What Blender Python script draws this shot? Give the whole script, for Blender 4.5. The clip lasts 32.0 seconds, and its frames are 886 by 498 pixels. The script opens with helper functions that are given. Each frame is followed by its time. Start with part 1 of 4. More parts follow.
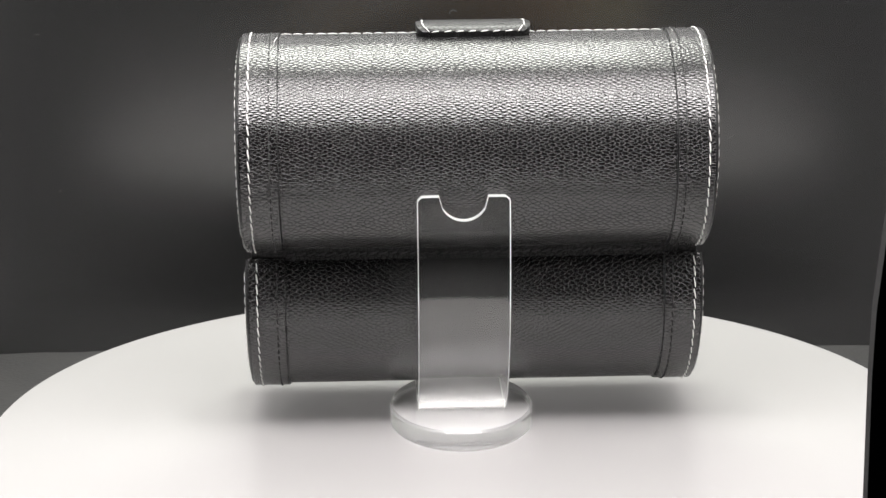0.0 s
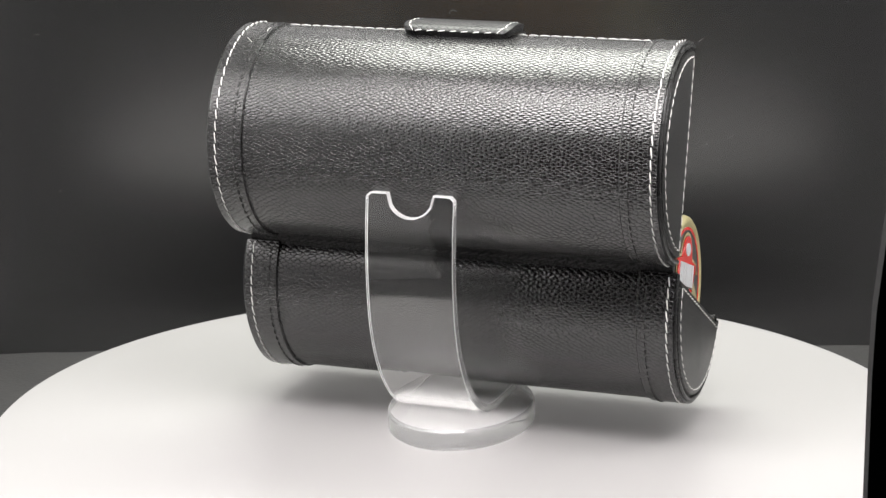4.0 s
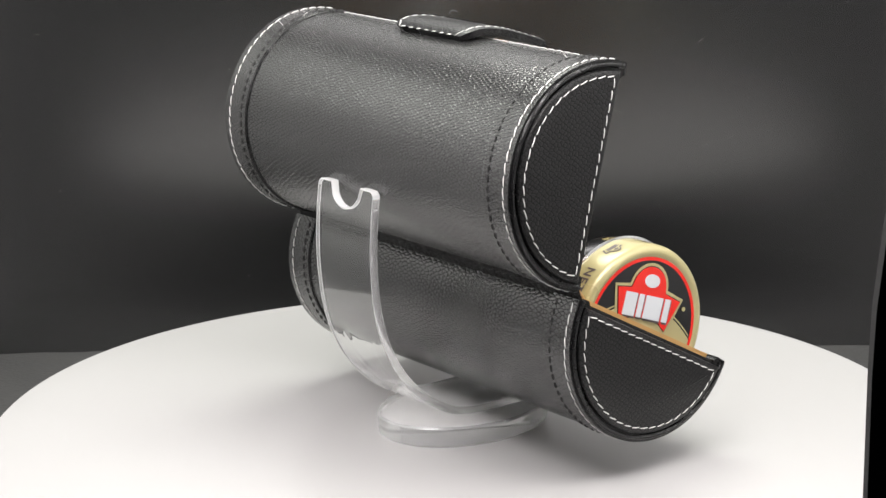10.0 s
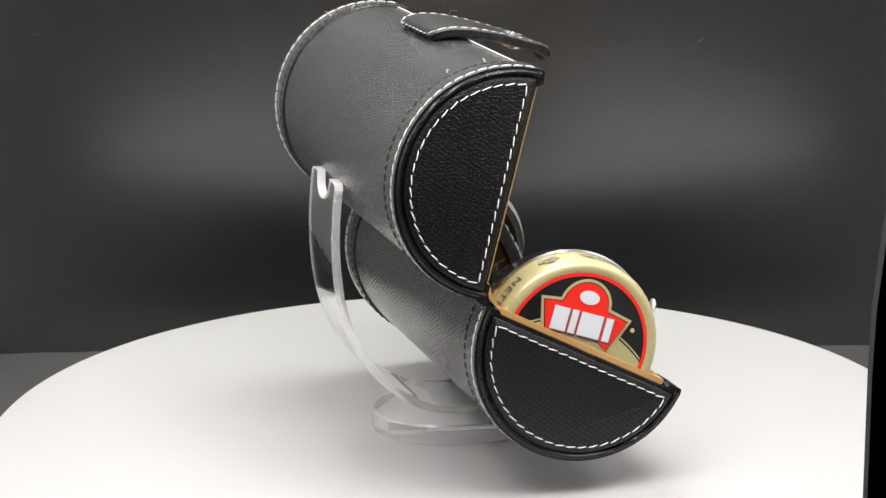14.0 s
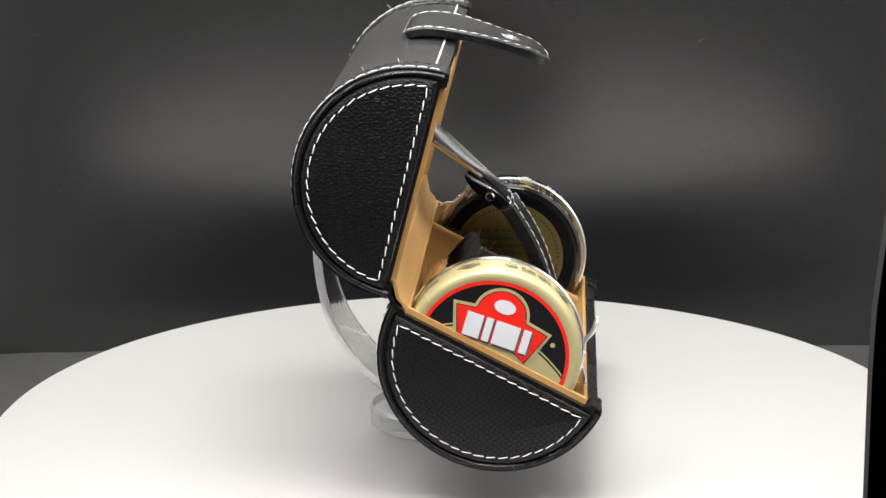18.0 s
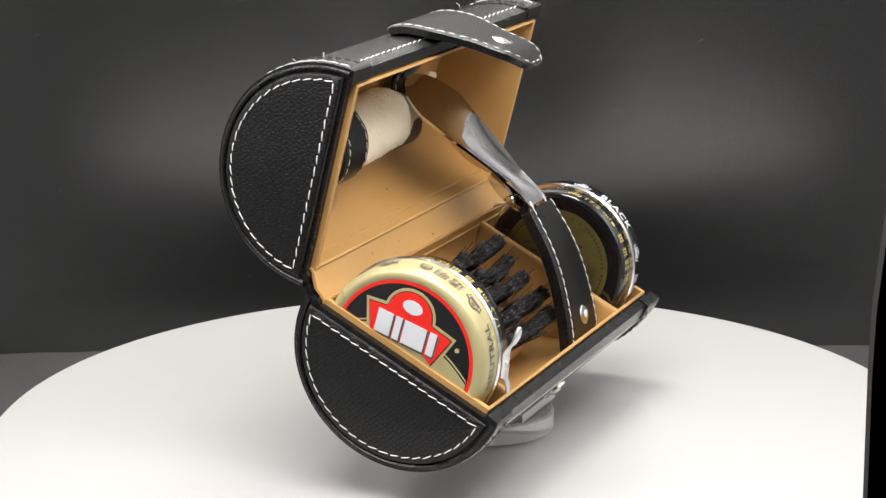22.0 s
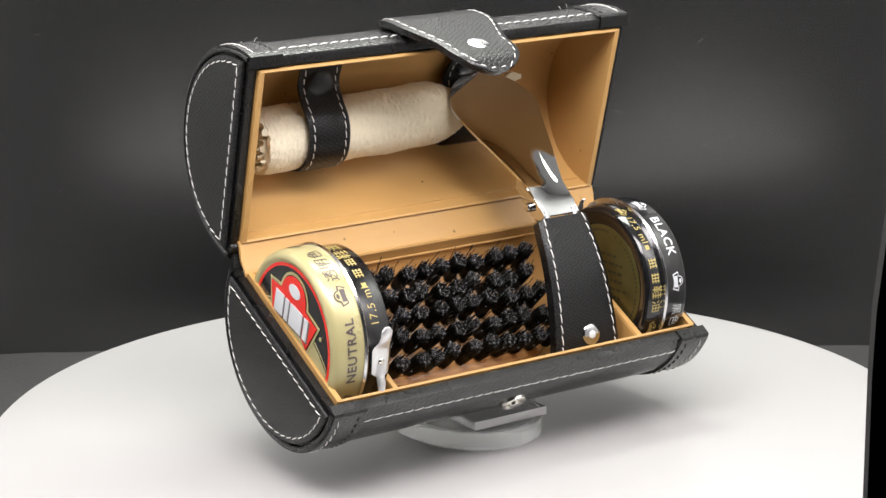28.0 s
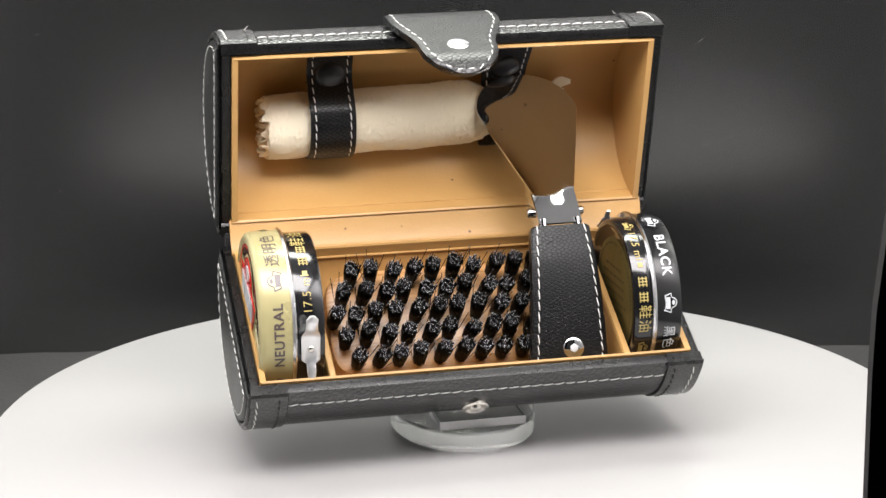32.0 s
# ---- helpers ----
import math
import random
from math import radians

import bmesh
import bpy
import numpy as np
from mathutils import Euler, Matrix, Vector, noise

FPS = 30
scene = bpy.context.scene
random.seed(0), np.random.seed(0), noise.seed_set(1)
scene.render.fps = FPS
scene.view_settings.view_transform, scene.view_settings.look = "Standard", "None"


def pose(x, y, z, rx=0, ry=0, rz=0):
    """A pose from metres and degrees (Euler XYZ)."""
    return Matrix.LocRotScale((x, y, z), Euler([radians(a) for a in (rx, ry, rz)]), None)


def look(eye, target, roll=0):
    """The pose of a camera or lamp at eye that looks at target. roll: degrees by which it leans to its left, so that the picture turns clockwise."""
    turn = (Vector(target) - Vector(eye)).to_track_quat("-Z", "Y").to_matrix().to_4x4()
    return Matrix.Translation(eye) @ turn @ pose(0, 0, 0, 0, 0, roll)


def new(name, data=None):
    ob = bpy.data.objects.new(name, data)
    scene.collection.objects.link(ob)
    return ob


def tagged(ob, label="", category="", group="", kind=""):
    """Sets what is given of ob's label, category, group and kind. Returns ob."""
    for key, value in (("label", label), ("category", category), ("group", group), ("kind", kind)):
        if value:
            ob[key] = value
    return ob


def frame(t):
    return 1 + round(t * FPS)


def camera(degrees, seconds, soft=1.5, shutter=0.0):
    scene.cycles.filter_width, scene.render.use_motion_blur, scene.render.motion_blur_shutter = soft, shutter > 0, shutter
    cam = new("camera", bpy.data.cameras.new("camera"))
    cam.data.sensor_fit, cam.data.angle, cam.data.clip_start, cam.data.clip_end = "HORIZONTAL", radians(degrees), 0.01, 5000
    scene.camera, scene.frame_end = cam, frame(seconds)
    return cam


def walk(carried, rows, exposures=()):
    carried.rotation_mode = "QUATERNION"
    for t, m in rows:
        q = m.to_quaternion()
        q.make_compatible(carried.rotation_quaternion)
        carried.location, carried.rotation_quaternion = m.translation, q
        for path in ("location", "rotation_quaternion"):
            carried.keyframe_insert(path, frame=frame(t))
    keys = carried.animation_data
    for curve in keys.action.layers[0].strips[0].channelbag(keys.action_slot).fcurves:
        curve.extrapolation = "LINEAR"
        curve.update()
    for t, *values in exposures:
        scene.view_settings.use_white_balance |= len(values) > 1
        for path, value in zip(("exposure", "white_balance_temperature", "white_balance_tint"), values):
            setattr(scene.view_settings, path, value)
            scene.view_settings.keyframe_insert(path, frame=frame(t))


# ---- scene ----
# ---- camera ----
EYE = (0.0, -0.75, 0.26175)
PAN, TILT = radians(-0.471), radians(14.609)
AIM = (EYE[0] + math.sin(PAN) * math.cos(TILT), EYE[1] + math.cos(PAN) * math.cos(TILT), EYE[2] - math.sin(TILT))
cam = camera(23.327, 32.0)
walk(cam, [(0.0, look(EYE, AIM, -0.504)), (32.0, look(EYE, AIM, -0.504))], [(0.0, 0.0), (32.0, 0.0)])


def spin(t):
    """The turntable's yaw in degrees."""
    return -5.32232 * t + 0.0012609 * t * t


YAW = 2.4  # yaw of the case on the turntable

# ---- light ----
world = bpy.data.worlds.new("world")
world.use_nodes = True
world.node_tree.nodes["Background"].inputs[0].default_value = (0.9, 0.95, 1.0, 1)
world.node_tree.nodes["Background"].inputs[1].default_value = 0.008
scene.world = world


def strip_lamp(name, y, z, tilt, power, colour, length=0.40, width=0.035):
    d = bpy.data.lights.new(name, "AREA")
    d.shape, d.size, d.size_y, d.energy, d.color = "RECTANGLE", length, width, power, colour
    ob = new(name, d)
    ob.matrix_world = pose(0, y, z, tilt, 0, 0)
    return ob


strip_lamp("led_light_front", -0.235, 0.42, 12, 4.2, (1.0, 0.955, 0.955), 0.44, 0.19)
strip_lamp("led_light_back", 0.11, 0.425, 0, 1.9, (0.98, 1.0, 0.93), 0.24, 0.14)

# ---- materials ----


def mat(name, colour, rough=0.5, metal=0.0, spec=0.5, trans=0.0, ior=1.5, coat=0.0):
    m = bpy.data.materials.new(name)
    m.use_nodes = True
    b = m.node_tree.nodes["Principled BSDF"]
    b.inputs["Base Color"].default_value = (*colour, 1)
    b.inputs["Roughness"].default_value = rough
    b.inputs["Metallic"].default_value = metal
    b.inputs["Specular IOR Level"].default_value = spec
    b.inputs["Transmission Weight"].default_value = trans
    b.inputs["IOR"].default_value = ior
    b.inputs["Coat Weight"].default_value = coat
    return m


def node(m, kind, **inputs):
    n = m.node_tree.nodes.new(kind)
    for k, v in inputs.items():
        n.inputs[k.replace("_", " ")].default_value = v
    return n


def link(m, a, ao, b, bi):
    m.node_tree.links.new(a.outputs[ao], b.inputs[bi])


def shader(m):
    return m.node_tree.nodes["Principled BSDF"]


def coords(m, scale=(1, 1, 1)):
    c = node(m, "ShaderNodeTexCoord")
    g = node(m, "ShaderNodeMapping", Scale=scale)
    link(m, c, "Object", g, "Vector")
    return g


def vary(m, src, out, lo, hi, target):
    """Ramp from lo to hi over src into an input of the shader."""
    r = node(m, "ShaderNodeMapRange")
    r.inputs["From Min"].default_value, r.inputs["From Max"].default_value = 0.25, 0.75
    r.inputs["To Min"].default_value, r.inputs["To Max"].default_value = lo, hi
    link(m, src, out, r, "Value")
    link(m, r, "Result", shader(m), target)


def tint(m, src, out, a, b):
    r = node(m, "ShaderNodeMix")
    r.data_type = "RGBA"
    r.inputs["A"].default_value, r.inputs["B"].default_value = (*a, 1), (*b, 1)
    link(m, src, out, r, "Factor")
    link(m, r, "Result", shader(m), "Base Color")


def leather(name, colour, cell, rough, depth, stretch=(1, 1, 1), warp=0.35, net=None, crease=0.2, gloss=0.75, dome=0.0):
    """Embossed leather: pebbled cells between fine creases; net gives the size of a diamond net along the surface."""
    m = mat(name, colour, rough, spec=0.75)
    if net:
        c = node(m, "ShaderNodeTexCoord")
        g = node(m, "ShaderNodeMapping", Scale=(1.414 / net[0], 1.414 / net[1], 1), Rotation=(0, 0, math.pi / 4))
        link(m, c, "UV", g, "Vector")
    else:
        g = coords(m, stretch)
    wob = node(m, "ShaderNodeTexNoise", Scale=cell * 0.6, Detail=3.0)
    link(m, g, "Vector", wob, "Vector")
    mix = node(m, "ShaderNodeVectorMath")
    mix.operation = "SCALE"
    mix.inputs[3].default_value = warp / cell
    link(m, wob, "Color", mix, 0)
    add = node(m, "ShaderNodeVectorMath")
    link(m, g, "Vector", add, 0)
    link(m, mix, "Vector", add, 1)
    v = node(m, "ShaderNodeTexVoronoi", Scale=cell, Randomness=0.6 if net else 1.0)
    if net:
        v.voronoi_dimensions = "2D"
    v.feature = "DISTANCE_TO_EDGE"
    link(m, add, "Vector", v, "Vector")
    r = node(m, "ShaderNodeMapRange")
    r.interpolation_type = "SMOOTHSTEP"
    r.inputs["From Min"].default_value, r.inputs["From Max"].default_value = 0.015, crease
    link(m, v, "Distance", r, "Value")
    n2 = node(m, "ShaderNodeTexNoise", Scale=cell * 3.2, Detail=4.0)
    link(m, g, "Vector", n2, "Vector")
    ma = node(m, "ShaderNodeMath")
    ma.operation = "MULTIPLY_ADD"
    ma.inputs[1].default_value = 0.02 if net else 0.05
    link(m, n2, "Fac", ma, 0)
    link(m, r, "Result", ma, 2)
    if dome:
        up = node(m, "ShaderNodeMath")
        up.operation = "MULTIPLY_ADD"
        up.inputs[1].default_value = dome
        link(m, v, "Distance", up, 0)
        link(m, ma, "Value", up, 2)
        ma = up
    bump = node(m, "ShaderNodeBump", Strength=1.0, Distance=depth)
    link(m, ma, "Value", bump, "Height")
    link(m, bump, "Normal", shader(m), "Normal")
    big = node(m, "ShaderNodeTexNoise", Scale=0.04 * cell, Detail=5.0)
    link(m, g, "Vector", big, "Vector")
    vary(m, big, "Fac", rough - 0.06, rough + 0.07, "Roughness")
    tint(m, r, "Result", [c * 0.4 for c in colour], colour)
    sp = node(m, "ShaderNodeMapRange")
    sp.inputs["To Min"].default_value, sp.inputs["To Max"].default_value = gloss * 0.45, gloss
    link(m, r, "Result", sp, "Value")
    link(m, sp, "Result", shader(m), "Specular IOR Level")
    return m


def speckle(m, a, b, scale, rlo, rhi, bump=0.0, bscale=400.0, stretch=(1, 1, 1)):
    g = coords(m, stretch)
    n = node(m, "ShaderNodeTexNoise", Scale=scale, Detail=6.0)
    link(m, g, "Vector", n, "Vector")
    tint(m, n, "Fac", a, b)
    vary(m, n, "Fac", rlo, rhi, "Roughness")
    if bump:
        f = node(m, "ShaderNodeTexNoise", Scale=bscale, Detail=5.0)
        link(m, g, "Vector", f, "Vector")
        bp = node(m, "ShaderNodeBump", Strength=1.0, Distance=bump)
        link(m, f, "Fac", bp, "Height")
        link(m, bp, "Normal", shader(m), "Normal")
    return m


M_LEATHER = leather("black_grain_leather", (0.0025, 0.0024, 0.0027), 1.0, 0.19, 0.00009, net=(0.0031, 0.0021), crease=0.12, gloss=0.5, warp=0.5, dome=1.6)
shader(M_LEATHER).inputs["IOR"].default_value = 1.7
shader(M_LEATHER).inputs["Sheen Weight"].default_value = 0.065
shader(M_LEATHER).inputs["Sheen Roughness"].default_value = 0.5
shader(M_LEATHER).inputs["Coat Weight"].default_value = 0.3
shader(M_LEATHER).inputs["Coat Roughness"].default_value = 0.24
M_LEATHER.node_tree.links.new(shader(M_LEATHER).inputs["Normal"].links[0].from_socket, shader(M_LEATHER).inputs["Coat Normal"])
M_CAP = leather("black_cap_leather", (0.0035, 0.0035, 0.0038), 1.0, 0.32, 0.00007, net=(0.0025, 0.0019), crease=0.16, gloss=0.45)
M_FLAP_LEATHER = leather("black_flap_leather", (0.008, 0.008, 0.0085), 1.0, 0.33, 0.00006, net=(0.0026, 0.0019), crease=0.16, gloss=0.6, dome=0.8)
M_HANDLE = leather("black_handle_leather", (0.006, 0.006, 0.0065), 1.0, 0.3, 0.00006, net=(0.0025, 0.0016), crease=0.16, gloss=0.34)
M_HINGE = leather("black_hinge_leather", (0.006, 0.006, 0.0065), 700, 0.45, 0.00012, gloss=0.3)
M_EDGE = leather("black_edge_leather", (0.006, 0.006, 0.0065), 1300, 0.28, 0.00004, gloss=0.55)
M_TAN = speckle(mat("tan_lining", (0.6, 0.33, 0.11), 0.42), (0.43, 0.238, 0.078), (0.54, 0.32, 0.113), 30, 0.34, 0.5, 0.00006, 900)
specks = node(M_TAN, "ShaderNodeTexVoronoi", Scale=70.0)
link(M_TAN, coords(M_TAN), "Vector", specks, "Vector")
dark = node(M_TAN, "ShaderNodeMapRange")
dark.inputs["From Min"].default_value, dark.inputs["From Max"].default_value = 0.02, 0.05
link(M_TAN, specks, "Distance", dark, "Value")
spotted = node(M_TAN, "ShaderNodeMix")
spotted.data_type = "RGBA"
spotted.inputs["A"].default_value = (0.12, 0.06, 0.02, 1)
paint = shader(M_TAN).inputs["Base Color"].links[0].from_socket
M_TAN.node_tree.links.new(paint, spotted.inputs["B"])
link(M_TAN, dark, "Result", spotted, "Factor")
link(M_TAN, spotted, "Result", shader(M_TAN), "Base Color")
M_WHITE_THREAD = speckle(mat("white_thread", (0.74, 0.73, 0.7), 0.6), (0.7, 0.69, 0.66), (0.84, 0.83, 0.81), 900, 0.5, 0.7)
M_BLACK_THREAD = mat("black_thread", (0.006, 0.006, 0.006), 0.6)


def clear_plastic(name, rough=0.0, ior=1.5, clear=1.0):
    """Solid clear plastic; rough gives a sawn edge's satin, less clear a painted white for light piped inside."""
    return mat(name, (0.985, 0.99, 0.985), rough, trans=clear, ior=ior)


M_ACRYLIC = clear_plastic("clear_acrylic", ior=1.6)
# white share in foot, sides and edges stands in for light gathered inside
M_FOOT = clear_plastic("clear_acrylic_foot", ior=1.25, clear=0.94)
M_FOOT_SIDE = clear_plastic("acrylic_foot_side", 0.04, ior=1.3, clear=0.78)
M_FOOT_EDGE = clear_plastic("acrylic_foot_edge", 0.2, clear=0.75)
M_STRIP_SIDE = clear_plastic("acrylic_strip_side", 0.2, clear=0.8)
M_ACRYLIC_EDGE = clear_plastic("acrylic_edge", 0.3, clear=0.5)
M_DISC = speckle(mat("white_gloss_disc", (0.4, 0.395, 0.39), 0.3), (0.39, 0.385, 0.38), (0.41, 0.405, 0.4), 12, 0.29, 0.31)
M_DRUM = mat("turntable_drum", (0.03, 0.03, 0.032), 0.5)
M_CHROME = mat("chrome", (0.56, 0.56, 0.57), 0.05, 1.0)
M_NICKEL = speckle(mat("nickel", (0.75, 0.72, 0.66), 0.22, 1.0), (0.7, 0.67, 0.6), (0.8, 0.78, 0.73), 200, 0.16, 0.3)
M_STEEL = speckle(mat("bright_tinplate", (0.8, 0.8, 0.82), 0.2, 1.0), (0.74, 0.74, 0.76), (0.85, 0.85, 0.87), 150, 0.14, 0.28)
M_PRESSED = speckle(mat("pressed_steel", (0.78, 0.78, 0.79), 0.36, 0.9), (0.72, 0.72, 0.73), (0.84, 0.84, 0.85), 120, 0.3, 0.45)
M_GOLD = speckle(mat("pale_gold_lacquer", (0.43, 0.38, 0.19), 0.3, 0.15), (0.39, 0.345, 0.165), (0.46, 0.41, 0.215), 40, 0.24, 0.34)
M_GOLD_INK = mat("gold_ink", (0.42, 0.33, 0.11), 0.4)
M_TIN_BLACK = mat("black_enamel", (0.008, 0.008, 0.009), 0.14, coat=0.4)
M_RED = mat("red_enamel", (0.72, 0.02, 0.012), 0.22, coat=0.3)
M_WHITE_INK = mat("white_ink", (0.6, 0.62, 0.64), 0.3)
M_GREY_INK = mat("grey_ink", (0.09, 0.07, 0.07), 0.3)
M_BUTTON = mat("black_button", (0.01, 0.01, 0.011), 0.34)
M_BRISTLE = mat("black_bristle", (0.0025, 0.0023, 0.002), 0.35, spec=0.2)
# pale grey that stands in for glints of light on cut bristle ends
M_BRISTLE_GLINT = mat("bristle_end_glint", (0.4, 0.4, 0.41), 0.2)
M_CLOTH = speckle(mat("cream_flannel", (0.8, 0.7, 0.53), 0.95, spec=0.1), (0.87, 0.77, 0.56), (0.92, 0.84, 0.67), 60, 0.9, 1.0, 0.00035, 1300)
shader(M_CLOTH).inputs["Sheen Weight"].default_value = 0.5
shader(M_CLOTH).inputs["Sheen Roughness"].default_value = 0.4
M_BACK = speckle(mat("black_backdrop_sheet", (0.009, 0.009, 0.0094), 0.195, ior=2.5), (0.008, 0.008, 0.0083), (0.011, 0.011, 0.0114), 5, 0.185, 0.21)
M_FLOORCLOTH = speckle(mat("dark_floor_cloth", (0.06, 0.06, 0.06), 0.85, spec=0.25), (0.05, 0.05, 0.051), (0.08, 0.079, 0.077), 60, 0.75, 0.95, 0.0006, 500)
M_FOIL = speckle(mat("silver_side_lining", (0.8, 0.8, 0.8), 0.45, 0.68), (0.76, 0.76, 0.76), (0.84, 0.84, 0.84), 30, 0.4, 0.5, 0.001, 60)
M_TOP = speckle(mat("white_top_panel", (0.55, 0.55, 0.55), 0.5), (0.5, 0.5, 0.5), (0.6, 0.6, 0.6), 8, 0.45, 0.6)
M_FLAP = mat("black_flap", (0.004, 0.004, 0.004), 0.8)
M_DUST = mat("pale_dust", (0.2, 0.195, 0.185), 0.9)


def wood(name, a, b):
    m = mat(name, a, 0.45)
    g = coords(m, (14, 160, 160))
    n = node(m, "ShaderNodeTexNoise", Scale=4.0, Detail=6.0, Distortion=0.8)
    link(m, g, "Vector", n, "Vector")
    tint(m, n, "Fac", a, b)
    vary(m, n, "Fac", 0.22, 0.42, "Roughness")
    return m


M_WOOD = wood("beech_wood", (0.26, 0.12, 0.04), (0.6, 0.34, 0.14))

# ---- mesh helpers ----
ORIGIN = {}
TURNING = []


def thing(name, origin, label, category, kind="", group=""):
    ob = new(name)
    ob.empty_display_size = 0.01
    ORIGIN[ob] = Vector(origin)
    ob.location = origin
    TURNING.append(ob)
    return tagged(ob, label, category, group, kind)


def grain_uv(me):
    """Lays the leather's net along x and round the curve of a strip or half barrel, in metres."""
    ys, zs = [v.co.y for v in me.vertices], [v.co.z for v in me.vertices]
    yc, zc = (min(ys) + max(ys)) / 2, (min(zs) + max(zs)) / 2
    deep = max(ys) - min(ys) > 0.03
    xs = [v.co.x for v in me.vertices]
    flat = max(xs) - min(xs) < 0.02 and deep and M_CAP.name in me.materials
    lying = M_FLAP_LEATHER.name in me.materials
    layer = me.uv_layers.new(name="grain")
    for lp in me.loops:
        p = me.vertices[lp.vertex_index].co
        if lying:
            layer.data[lp.index].uv = (p.x, p.y)
            continue
        a = math.atan2(p.z - zc, -(p.y - yc))
        layer.data[lp.index].uv = (p.y, p.z) if flat else (p.x, 0.037 * a + math.hypot(p.y - yc, p.z - zc) if deep else p.z * 1.1 - p.y * 0.3)


def part(name, bm, material, parent, label="", sharp=35):
    """Links a bmesh, in the case's coordinates, as one mesh object under a thing or part."""
    o = ORIGIN[parent]
    if isinstance(bm, bpy.types.Mesh):
        me = bm
    else:
        bmesh.ops.recalc_face_normals(bm, faces=bm.faces)
        me = bpy.data.meshes.new(name)
        bm.transform(Matrix.Translation(-o))
        bm.to_mesh(me)
        bm.free()
        me.shade_smooth()
        me.set_sharp_from_angle(angle=radians(sharp))
        for m in material if isinstance(material, (list, tuple)) else [material]:
            me.materials.append(m)
    if not me.uv_layers and {m.name for m in me.materials} & {M_LEATHER.name, M_CAP.name, M_HANDLE.name, M_FLAP_LEATHER.name}:
        grain_uv(me)
    ob = new(name, me)
    ob.parent = parent
    ORIGIN[ob] = o
    return tagged(ob, label)


def loft(bm, rings, loop=True, caps=True, ends=False, mi=0):
    """Joins rings of points; loop closes each ring, caps fill the first and last, ends joins the last ring to the first."""
    vs = [[bm.verts.new(p) for p in r] for r in rings]
    n = len(vs[0])
    pairs = list(zip(vs, vs[1:])) + ([(vs[-1], vs[0])] if ends else [])
    for a, b in pairs:
        for i in range(n if loop else n - 1):
            j = (i + 1) % n
            bm.faces.new((a[i], a[j], b[j], b[i])).material_index = mi
    if caps:
        for r in (vs[0], vs[-1]):
            bm.faces.new(r).material_index = mi
    return vs


def box(bm, lo, hi, m=None, bevel=0.0, mi=0):
    vs = [Vector((x, y, z)) for x in (lo[0], hi[0]) for y in (lo[1], hi[1]) for z in (lo[2], hi[2])]
    verts = [bm.verts.new(m @ v if m else v) for v in vs]
    faces = [bm.faces.new([verts[i] for i in q]) for q in ((0, 1, 3, 2), (4, 6, 7, 5), (0, 4, 5, 1), (2, 3, 7, 6), (0, 2, 6, 4), (1, 5, 7, 3))]
    for f in faces:
        f.material_index = mi
    if bevel:
        bmesh.ops.bevel(bm, geom=list({e for f in faces for e in f.edges}), offset=bevel, segments=3, profile=0.5, affect="EDGES")
    return bm


def tube(bm, pts, r, n=8, caps=True, loop=False):
    pts = [Vector(p) for p in pts]
    rings = []
    for i, p in enumerate(pts):
        a = pts[(i - 1) % len(pts)] if loop or i else p
        b = pts[(i + 1) % len(pts)] if loop or i < len(pts) - 1 else p
        d = (b - a).normalized()
        s = d.cross(Vector((0.31, 0.77, 0.55))).normalized()
        u = d.cross(s)
        rr = r[i] if isinstance(r, (list, tuple)) else r
        rings.append([p + rr * (math.cos(k * math.tau / n) * s + math.sin(k * math.tau / n) * u) for k in range(n)])
    loft(bm, rings, True, caps and not loop, loop)
    return bm


def along(pts, step):
    """Points and directions at even steps on a polyline."""
    pts = [Vector(p) for p in pts]
    lens = [(b - a).length for a, b in zip(pts, pts[1:])]
    total = sum(lens)
    n = max(1, round(total / step))
    out = []
    for k in range(n):
        s = (k + 0.5) * total / n
        for (a, b), l in zip(zip(pts, pts[1:]), lens):
            if s <= l or b is pts[-1]:
                out.append((a.lerp(b, min(1, s / l if l else 0)), (b - a).normalized()))
                break
            s -= l
    return out


def stitches(pts, normal, pitch=0.0040, length=0.0036, r=0.00019, slant=0.13):
    """A row of short thread stitches on a line; normal(p) points out of the surface."""
    bm = bmesh.new()
    rng = random.Random(len(pts) * 7 + int(abs(pts[0][0]) * 1e5))
    for p, d in along(pts, pitch):
        n = Vector(normal(p)).normalized()
        side = n.cross(d).normalized()
        dd = (d + side * (slant + rng.uniform(-0.06, 0.06))).normalized()
        side = n.cross(dd).normalized()
        half = length * rng.uniform(0.46, 0.54)
        rings = []
        for f, w, h in ((-1, 0.35, -0.6), (-0.7, 0.85, 0.25), (0, 1.05, 0.75), (0.7, 0.85, 0.25), (1, 0.35, -0.6)):
            c = p + dd * (f * half) + n * (r * h)
            rings.append([c + r * w * (math.cos(k * math.tau / 6) * side + 0.8 * math.sin(k * math.tau / 6) * n) for k in range(6)])
        loft(bm, rings)
    return bm


def disc_rings(bm, axis_pt, rings, n=64, mi=0, caps=True):
    """A turned body about the x axis through axis_pt: rings of (x, radius)."""
    rr = []
    for x, r in rings:
        rr.append([Vector((x, axis_pt[0] + r * math.cos(k * math.tau / n), axis_pt[1] + r * math.sin(k * math.tau / n))) for k in range(n)])
    loft(bm, rr, caps=caps, mi=mi)
    return bm


# ---- the light box and turntable ----
def still(name, bm, material, label, category, kind="structure"):
    me = bpy.data.meshes.new(name)
    bmesh.ops.recalc_face_normals(bm, faces=bm.faces)
    bm.to_mesh(me)
    bm.free()
    me.shade_smooth()
    me.set_sharp_from_angle(angle=radians(30))
    me.materials.append(material)
    return tagged(new(name, me), label, category, "", kind)


